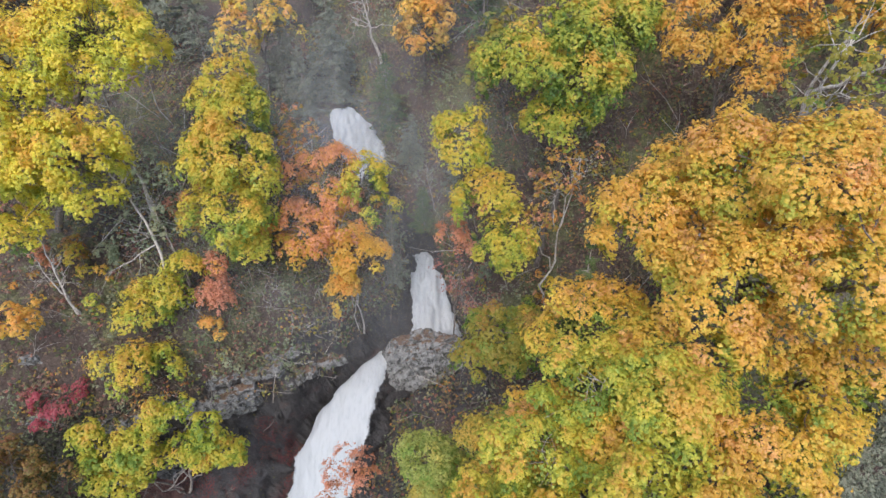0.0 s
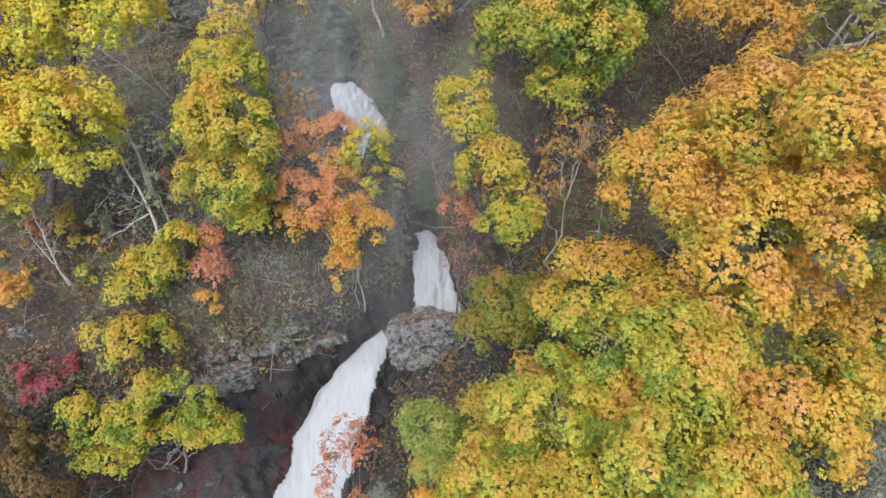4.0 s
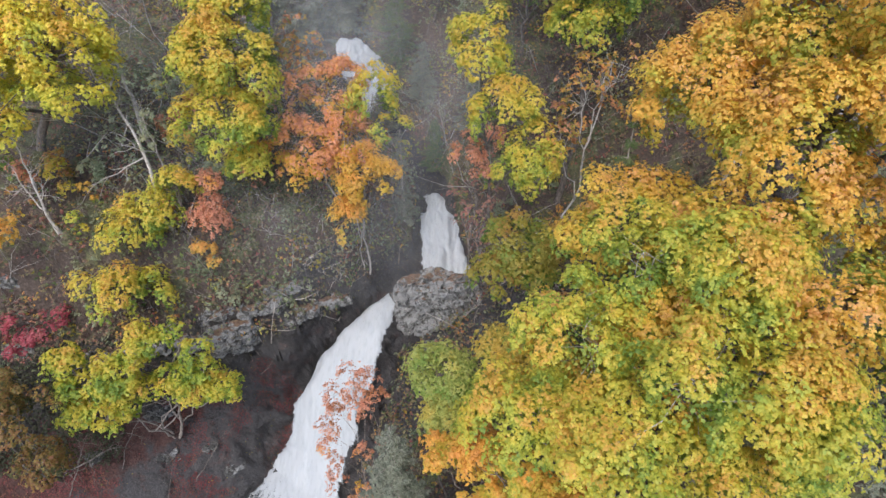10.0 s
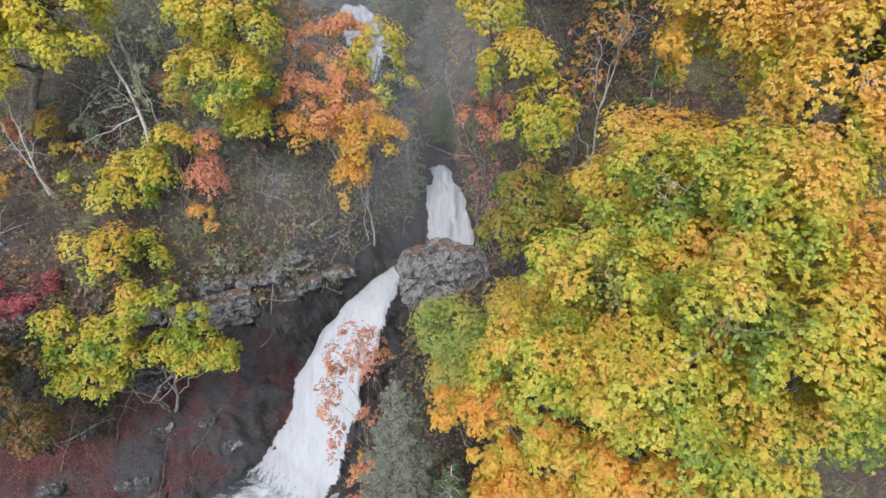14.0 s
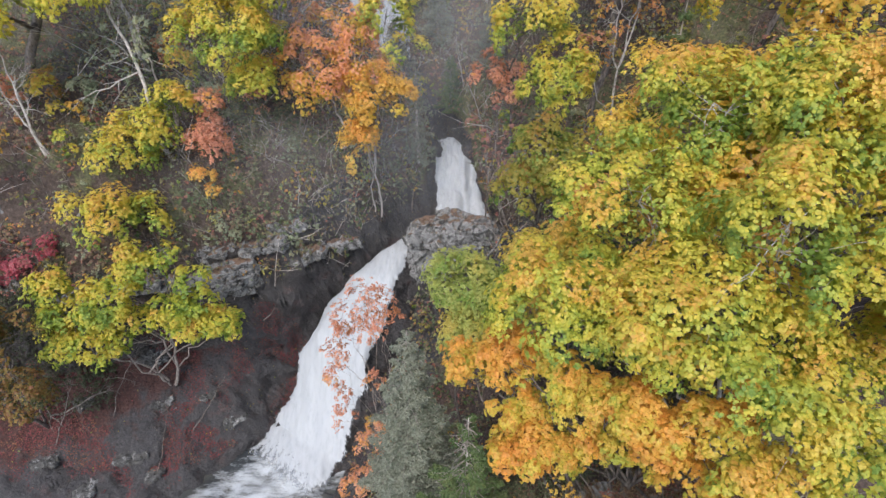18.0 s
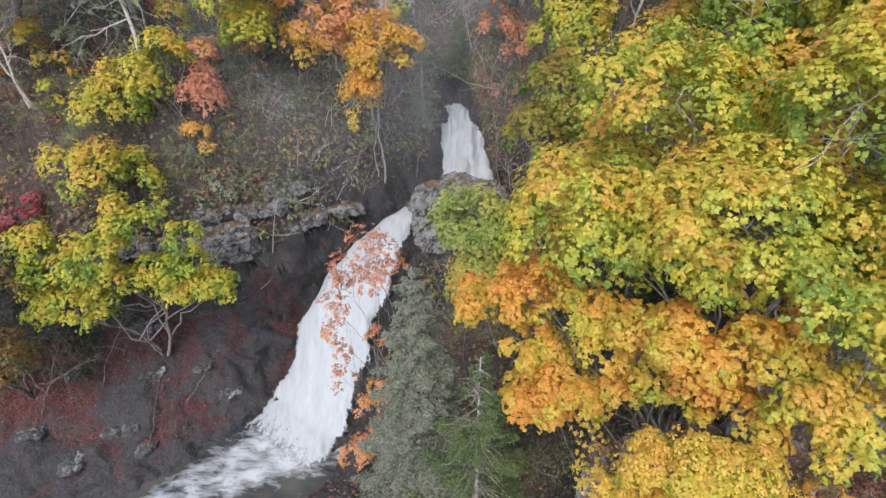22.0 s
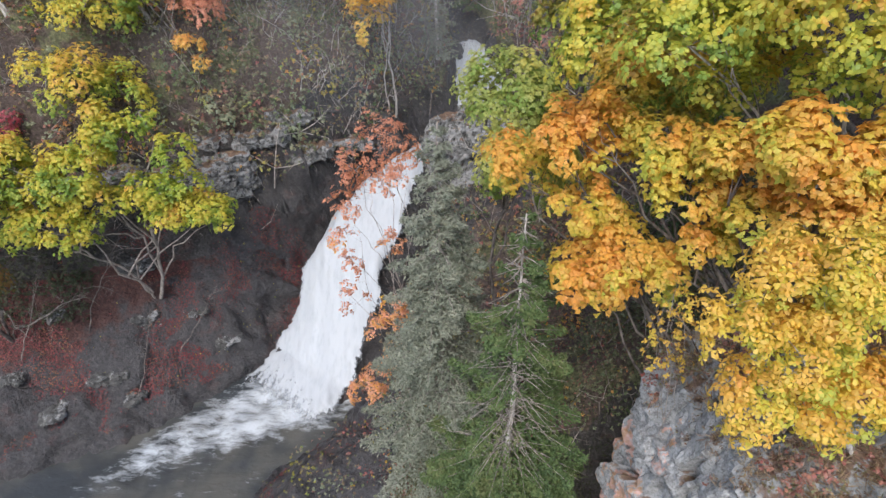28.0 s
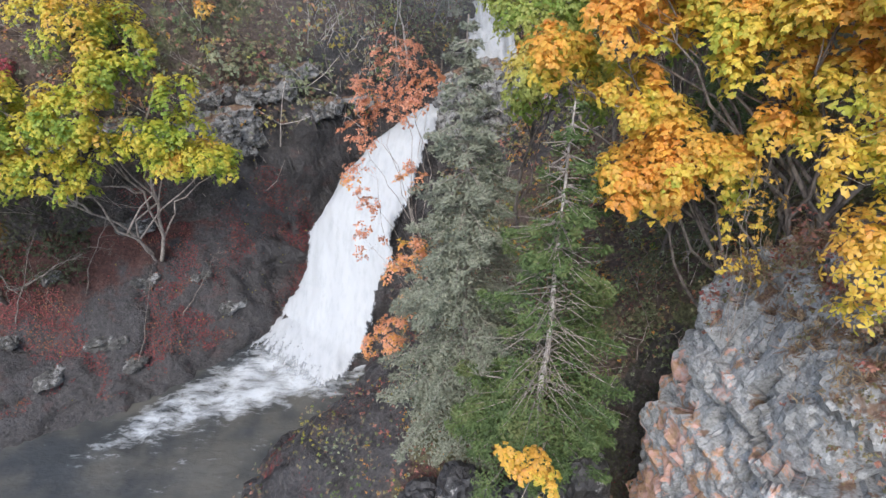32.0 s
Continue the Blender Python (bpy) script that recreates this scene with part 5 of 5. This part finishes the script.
def cliff_cover(rock, name, label, leaf, n, seed, long, wide, least, reach):
    """Dry blades and low leaves rooted wherever the rock's top is flat enough."""
    rng = np.random.default_rng(seed)
    at = np.array([(rock.matrix_world @ v.co)[:] for v in rock.data.vertices])
    up = np.array([v.normal[:] for v in rock.data.vertices])
    good = np.flatnonzero((up[:, 2] > least) & (at[:, 2] > reach) & (soft_noise(at, 0.7, seed) > -0.1))
    own = np.repeat(rng.choice(good, n), 9)
    way = rng.normal(0, 0.45, (len(own), 3)) + up[own] * 0.6 + np.array([0, -0.3, 0.1])
    way /= np.linalg.norm(way, axis=1, keepdims=True)
    size = long * (0.5 + rng.random(len(own)))
    blade = np.array([(0, -0.5), (wide, 0.0), (0, 0.6), (-wide, 0.0)])
    v, f = leaves(at[own] + way * size[:, None] * 0.45 + rng.normal(0, 0.06, way.shape), np.cross(way, rng.normal(0, 1, way.shape)), size, rng, blade, way)
    tagged(piece(name, array_mesh(name, v, f), leaf), label, "undergrowth", kind="stuff")


cliffs = [o for o in bpy.data.objects if o.name.startswith("cliff")]
for k, rock in enumerate(cliffs):
    cliff_cover(rock, "dry_grass", "brown dry grass tufts on the cliff top", M_STRAW, 1700, 610 + k, 0.2, 0.06, 0.6, 14.5)
    cliff_cover(rock, "low_brush", "maroon low brush on the cliff top", M_LITTER, 700 + 1800 * k, 620 + k, 0.09, 0.4, 0.45 - 0.35 * k, 14.0 - 4 * k)
    cliff_cover(rock, "low_brush", "brown low brush hanging on the cliff", M_BRUSH, 500 + 2400 * k, 630 + k, 0.09, 0.35, 0.5 - 0.45 * k, 14.0 - 5 * k)
slab_rng = np.random.default_rng(5)
for k, (sx, sy, sz, sl, sd, sh, turn) in enumerate([(-17.9, 32.7, 9.6, 1.9, 1.1, 1.5, 24), (-18.9, 33.3, 11.6, 1.6, 0.8, 0.9, 16), (-15.6, 33.9, 11.8, 1.7, 0.8, 0.6, 20), (-12.8, 34.9, 10.2, 1.5, 0.8, 0.5, 32), (-10.2, 36.9, 10.0, 1.3, 0.7, 0.45, 38),
                                                    (-20.8, 32.0, 10.0, 1.8, 0.9, 0.8, 10), (-14.2, 35.4, 12.6, 1.9, 0.8, 0.5, 25), (-32.8, 31.2, 16.6, 2.0, 1.0, 0.8, 5), (-27.4, 29.4, 10.8, 2.0, 0.9, 0.7, 12), (-24.0, 30.5, 10.6, 2.0, 0.9, 0.7, 14), (-32.6, 29.0, 12.0, 2.2, 0.9, 1.0, 4)]):
    boulder("rock_slab", "pale lichen-covered slab at the top of the dark wall", (sx, sy, sz), (sl, sd, sh), M_ROCK, 100 + k, 1.0, 5, turn, grain=0.9)
for k in range(16):
    bx, by = slab_rng.uniform(-30, -15), slab_rng.uniform(18, 29)
    bz = ground_at(bx, by)
    if -1.9 < bz < 6:
        size = slab_rng.uniform(0.35, 0.8)
        boulder("rock", "dark grey stone lying in red fallen leaves", (bx, by, bz - 0.1 * size), (size * 1.7, size * 1.1, size * 0.4), M_STONE, 130 + k, 1.0, 4, slab_rng.uniform(0, 180), grain=0.5)
boulder("rock", "grey boulder in the red leaves", (-22.8, 26.8, 2.4), (1.0, 0.8, 0.8), M_STONE, 75, 1.0, 4, 20, grain=0.5)
for k, (sx, sy, sz, sw, sh) in enumerate([(-3.4, 12.2, 3.6, 0.9, 2.2), (-2.3, 11.6, 3.6, 0.8, 2.0), (-1.2, 11.2, 4.2, 0.8, 2.2), (0.8, 11.6, 5.4, 0.9, 2.4), (-5.0, 12.6, 2.4, 0.8, 1.6)]):
    boulder("rock", "grey streaked rock wall below the firs", (sx, sy, sz), (sw, 0.8, sh), M_WETROCK, 170 + k, 1.0, 4, slab_rng.uniform(-30, 30), grain=0.5)

# ---- undergrowth: uncounted brush, fallen leaves and bare stems on the slopes ----
def scatter(n, x0, x1, y0, y1, rng):
    """Places spread evenly over the slope's own surface: x, y, z, distance from the water, slope and the outward direction."""
    x, y = rng.uniform(x0, x1, n * 5), rng.uniform(y0, y1, n * 5)
    z, h = ground_height(x, y), 0.35
    gx_, gy_ = (ground_height(x + h, y) - z) / h, (ground_height(x, y + h) - z) / h
    sl = np.hypot(gx_, gy_)
    w = np.minimum(np.sqrt(1 + sl * sl), 4.5)
    pick = rng.choice(len(x), n, False, w / w.sum())
    far, bed, wide = along_stream(x[pick], y[pick])
    way = np.stack([-gx_, -gy_, np.ones_like(z)], 1)[pick]
    return x[pick], y[pick], z[pick], far - wide, sl[pick], way / np.linalg.norm(way, axis=1, keepdims=True)


def undergrowth(name, label, leaf, n, area, seed, radius=0.5, count=20, size=0.17, patch=0.0, high=0.35, keep=None, anywhere=False):
    rng = np.random.default_rng(seed)
    x, y, z, off, sl, way = scatter(n, *area, rng)
    ok = (off > 1.1) & (z > -1.2)
    if not anywhere:
        ok &= ~((z < 9.6) & (sl > 1.3)) & ~((z < np.where(x < -19, 10.8, 8.5)) & (x < -13)) & ~((z < 12.4) & (x < -7) & (x > -22) & (soft_noise(np.stack([x, y, z], 1), 0.5, 8) > -0.35))
    ok &= ~((x > 13) & (y < 33))
    ok &= soft_noise(np.stack([x, y, 0 * x], 1), 0.22, seed) + 0.5 * soft_noise(np.stack([x, y, 0 * x], 1), 0.7, seed + 3) > patch
    if keep is not None:
        ok &= keep(x, y, z)
    p = (np.stack([x, y, z], 1) + way * (high * radius * 2 * rng.random(n))[:, None])[ok]
    ways = rng.normal(0, 0.4, p.shape) + way[ok] * 0.7 + np.array([0, 0, 0.2])
    v, f = sprays(p, ways, radius, count, np.where((p[:, 1] < 23) & (p[:, 2] < 18), size * 0.55, size), rng, KITE, 0.6)
    tagged(piece(name, array_mesh(name, v, f), leaf), label, "undergrowth", kind="stuff")


SLOPE = (-46, 32, 9, 74)
undergrowth("undergrowth", "dull brown and olive brush covering the slopes", M_BRUSH, 11500, SLOPE, 201, 0.6, 21, 0.115, -0.5, 0.8)
undergrowth("undergrowth", "dark green brush covering the slopes", M_SHADE, 8000, SLOPE, 203, 0.65, 22, 0.12, -0.25, 0.8)
undergrowth("undergrowth", "rust-red brush in patches on the slopes", M_RUST, 3200, SLOPE, 204, 0.5, 20, 0.11, 0.05, 0.7)
undergrowth("undergrowth", "green brush below the orange oak", M_SHADE, 1500, (-2, 9, 12, 22), 205, 0.6, 30, 0.13, -0.4, 0.8)
undergrowth("undergrowth", "dark maroon brush on the slopes", M_LITTER, 6500, SLOPE, 202, 0.5, 18, 0.115, -0.05, 0.5)

# near-black leaves: the shade of hollow and crevice is put into their colour
M_HOLLOW_SHADE = leaf_material("shade_dark_brush", [(0.035, 0.045, 0.022), (0.055, 0.075, 0.032), (0.05, 0.035, 0.028), (0.075, 0.09, 0.045)], 0.5, 0.7, 0.15, 0.7)
undergrowth("undergrowth", "dark brush coloured near black for the shade in the bank's hollow", M_HOLLOW_SHADE, 1500, (-38, -25.5, 24, 31), 206, 0.55, 34, 0.1, -0.45, 0.9, lambda x, y, z: (z > 3.5) & (z < 12), True)
undergrowth("undergrowth", "brush coloured near black for the shade of the crevice beside the cliff", M_HOLLOW_SHADE, 500, (0.5, 4.5, 10.5, 16), 207, 0.5, 34, 0.08, -0.6, 0.8, None, True)


def bushes(name, label, leaf, n, area, seed, patch, big=0.9, count=66, size=0.13):
    """Low domed bushes standing on the slope."""
    rng = np.random.default_rng(seed)
    x, y, z, off, sl, way = scatter(n, *area, rng)
    ok = (off > 1.0) & ~((z < 9.6) & (sl > 1.3)) & (z > -1.2) & ~((z < np.where(x < -19, 10.8, 8.5)) & (x < -13)) & ~((z < 12.4) & (x < -7) & (x > -22) & (soft_noise(np.stack([x, y, z], 1), 0.5, 8) > -0.35))
    ok &= ~((x > 13) & (y < 33))
    ok &= soft_noise(np.stack([x, y, 0 * x], 1), 0.16, seed) + 0.5 * soft_noise(np.stack([x, y, 0 * x], 1), 0.6, seed + 3) > patch
    p = (np.stack([x, y, z], 1) + way * (0.1 + 0.5 * big * rng.random(n))[:, None] + np.array([0, 0, 0.2]))[ok]
    v, f = sprays(p, rng.normal(0, 0.35, p.shape) + way[ok] * 0.8 + np.array([0, 0, 0.1]), big, count, np.where((p[:, 1] < 23) & (p[:, 2] < 18), size * 0.55, size), rng, KITE, 0.85)
    tagged(piece(name, array_mesh(name, v, f), leaf), label, "undergrowth", kind="stuff")


bushes("low_bushes", "olive-brown low bushes on the slopes", M_BRUSH, 2600, SLOPE, 231, -0.4, size=0.12)
bushes("low_bushes", "grey-green low bushes on the slopes", M_DULL, 2000, SLOPE, 232, -0.1, size=0.12)
bushes("low_bushes", "dark green low bushes on the slopes", M_FIR, 1300, SLOPE, 233, 0.02, size=0.12)
bushes("low_bushes", "dark green low bushes on the ledge slope", M_SHADE, 700, (-26, -5, 33, 43), 237, -0.15, size=0.11)
bushes("low_bushes", "fresh green low bushes on the ledge slope", M_MILKY, 130, (-27, -5, 33, 43), 238, 0.1, 0.7, size=0.11)
bushes("low_bushes", "maroon low bushes on the slopes", M_LITTER, 900, SLOPE, 234, 0.05)
bushes("low_bushes", "rust and orange low bushes on the slopes", M_RUST, 700, SLOPE, 235, 0.1, size=0.11)
bushes("low_bushes", "yellow-olive saplings on the slopes", M_OLIVE, 1100, SLOPE, 236, 0.0, size=0.12)


def fallen_leaves(name, label, leaf, n, area, seed, size, keep, patch=0.12):
    rng = np.random.default_rng(seed)
    x, y, z, off, sl, way = scatter(n, *area, rng)
    lump = soft_noise(np.stack([x, y, 0 * x], 1), 0.5, seed)
    ok = (off > 0.8) & (z > -1.3) & (lump + 0.5 * soft_noise(np.stack([x, y, 0 * x], 1), 1.4, seed + 2) + rng.normal(0, 0.22, n) > patch) & keep(x, y, z)
    p = (np.stack([x, y, z], 1) + way * 0.06)[ok]
    v, f = leaves(p, rng.normal(0, 0.35, p.shape) + way[ok], size * (0.6 + 0.8 * rng.random(len(p))), rng)
    tagged(piece(name, array_mesh(name, v, f), leaf), label, "fallen leaves", kind="stuff")


M_REDLEAF = leaf_material("red_fallen_leaves", [(0.17, 0.03, 0.036), (0.25, 0.05, 0.055), (0.13, 0.055, 0.05), (0.2, 0.065, 0.055), (0.2, 0.03, 0.045), (0.26, 0.12, 0.06)], 0.6, 0.9, 0.1, 0.7)
fallen_leaves("leaf_litter", "red and brown fallen maple leaves on the bank", M_REDLEAF, 120000, (-36, -12, 15, 33), 211, 0.075, lambda x, y, z: z < 7.5, -0.12)
fallen_leaves("leaf_litter", "red and brown fallen leaves on the near slope", M_REDLEAF, 9000, (-13, 4, 8, 26), 212, 0.07, lambda x, y, z: z < 13, -0.05)
fallen_leaves("leaf_litter", "yellow leaves scattered on rocks and slopes", M_OLIVE, 2600, (-36, 6, 10, 46), 213, 0.1, lambda x, y, z: z < 20)


def bare_stems(name, label, n, area, seed, size, bark, keep=lambda x, y, z: z > 6):
    rng = np.random.default_rng(seed)
    x, y, z, off, sl, way = scatter(n, *area, rng)
    ok = (off > 1.2) & keep(x, y, z)
    tubes = []
    for a, b, c in np.stack([x, y, z], 1)[ok]:
        h = size * rng.uniform(0.4, 1.5)
        way = np.array([rng.normal(0, 0.55), rng.normal(-0.25, 0.45), 1.0])
        line = bent((a, b, c - 0.1), np.array([a, b, c]) + way * h, rng, 0.12, 4)
        tubes.append(tube(line, np.array([0.022, 0.018, 0.013, 0.006]) * (0.6 + h * 0.35), 3))
        for _ in range(2):
            k = int(rng.integers(1, 3))
            end = line[k] + (way * 0.5 + rng.normal(0, 0.5, 3)) * h * 0.5
            tubes.append(tube(bent(line[k], end, rng, 0.14, 3), np.array([0.012, 0.009, 0.004]) * (0.6 + h * 0.35), 3))
    v, f = merged(tubes)
    tagged(piece(name, array_mesh(name, v, f), bark), label, "undergrowth", kind="stuff")


bare_stems("brushwood", "grey leafless stems standing in the brush", 4000, (-44, 30, 9, 66), 221, 1.4, M_TWIG)
bare_stems("brushwood", "pale leafless saplings standing in the brush", 260, (-40, 30, 30, 70), 222, 3.4, M_PALE)
bare_stems("brushwood", "grey twigs in the damp brush of the upper channel", 900, (-22, 4, 36, 54), 223, 1.5, M_PALE)

# ---- woods up the valley and behind the rim ----
protos = [
    (conifer("hemlock_tree", "dark grey-green hemlock in the far wood", (-12, 62), 12.0, 3.4, M_SPRUCE, M_TWIG, 301, needle=0.42, dense=0.2, whorls=18), 0.28),
    (conifer("fir_tree", "dark green fir in the far wood", (4, 60), 11.0, 3.0, M_FIR, M_TWIG, 302, needle=0.4, dense=0.2, whorls=18), 0.14),
]
for k, (leaf, label, dx, dy, h) in enumerate([(M_YELLOW, "golden maple in the far wood", -18, 58, 12.5), (M_GREEN, "green and yellow maple in the far wood", 15, 52, 13.0), (M_OLIVE, "olive-brown oak in the far wood", 6, 54, 11.0),
                                              (M_RUST, "rust-brown oak in the far wood", 26, 50, 10.5), (M_GOLD, "orange oak in the far wood", 32, 44, 11.5)]):
    g = ground_at(dx, dy)
    protos.append((broadleaf("wood_tree", label, "tree", (dx, dy), [(dx, dy, g + h - 2.6, 2.9, 2.6), (dx - 1.8, dy - 1.2, g + h - 5, 2.6, 2.3), (dx + 1.9, dy - 0.6, g + h - 4.6, 2.5, 2.2)],
                             leaf, M_BARK, 310 + k, 0.34, per_area=2.0, thick=0.17, full=0.7), 0.12))
wood_rng = np.random.default_rng(77)
chance = np.array([w for _, w in protos])
spots = []
while len(spots) < 50:
    x, y = wood_rng.uniform(-62, 66), wood_rng.uniform(44, 105)
    clear_of_stream = along_stream(np.array([x]), np.array([y]))[0][0] > 4.5
    if clear_of_stream and all(math.hypot(x - a, y - b) > 4.2 for a, b in spots) and (y > 56 or abs(x) > 24):
        spots.append((x, y))
for x, y in spots:
    proto = protos[int(wood_rng.choice(len(protos), p=chance / chance.sum()))][0]
    size = wood_rng.uniform(0.8, 1.25)
    m = pose(x, y, ground_at(x, y) - 0.3, 0, 0, wood_rng.uniform(0, 360)) @ Matrix.Scale(size, 4)
    twin = copy_thing(proto, m)
    tagged(twin, group="trees of the far wood")


# ---- mist over the upper channel ----
def mist_material():
    m, nt, bsdf = material("thin_mist")
    a = nt.nodes.new("ShaderNodeAttribute")
    a.attribute_name = "thick"
    drift = ramp(nt, noise_of(nt, place(nt, (1, 1, 0.7)), 0.16, 4, 0.55), [(0.3, (0.15, 0.15, 0.15)), (0.68, (1, 1, 1))])
    air = nt.nodes.new("ShaderNodeBsdfTransparent")
    drops = nt.nodes.new("ShaderNodeBsdfDiffuse")
    drops.inputs["Color"].default_value = (0.72, 0.75, 0.8, 1)
    glow = nt.nodes.new("ShaderNodeBsdfTranslucent")
    glow.inputs["Color"].default_value = (0.72, 0.75, 0.8, 1)
    both, veil = nt.nodes.new("ShaderNodeMixShader"), nt.nodes.new("ShaderNodeMixShader")
    both.inputs[0].default_value = 0.4
    nt.links.new(drops.outputs[0], both.inputs[1]), nt.links.new(glow.outputs[0], both.inputs[2])
    nt.links.new(maths(nt, "MULTIPLY", drift, a.outputs["Fac"]), veil.inputs[0])
    nt.links.new(air.outputs[0], veil.inputs[1]), nt.links.new(both.outputs[0], veil.inputs[2])
    nt.links.new(veil.outputs[0], nt.nodes["Material Output"].inputs["Surface"])
    return m


M_MIST = mist_material()
for k, (mx, my, mz, wide, high, most) in enumerate([(-9, 34.5, 21, 34, 16, 0.07), (-14, 40.0, 25, 46, 22, 0.1), (-13, 46.0, 28, 54, 20, 0.1), (-4, 52.0, 31, 64, 20, 0.11)]):
    U, V = np.meshgrid(np.linspace(-1, 1, 36), np.linspace(-1, 1, 26))
    p = np.stack([mx + U * wide / 2, my + V * high * 0.28, mz + V * high / 2], -1)
    roll = layered(p, 0.11, 3, 700 + k)
    p[..., 1] += 1.6 * roll
    fade = np.clip(1.25 - np.hypot(U, V) + 0.25 * roll, 0, 1) ** 1.3
    fade *= np.clip((1 - np.abs(U)) * 4, 0, 1) * np.clip((1 - np.abs(V)) * 4, 0, 1)
    i = np.arange(U.size).reshape(U.shape)
    me = array_mesh("mist", p.reshape(-1, 3), np.stack([i[:-1, :-1], i[:-1, 1:], i[1:, 1:], i[1:, :-1]], -1).reshape(-1, 4), True)
    set_tone(me, "thick", (most * fade).ravel())
    tagged(piece("mist", me, M_MIST), "thin grey mist drifting over the upper channel", "mist", kind="stuff")
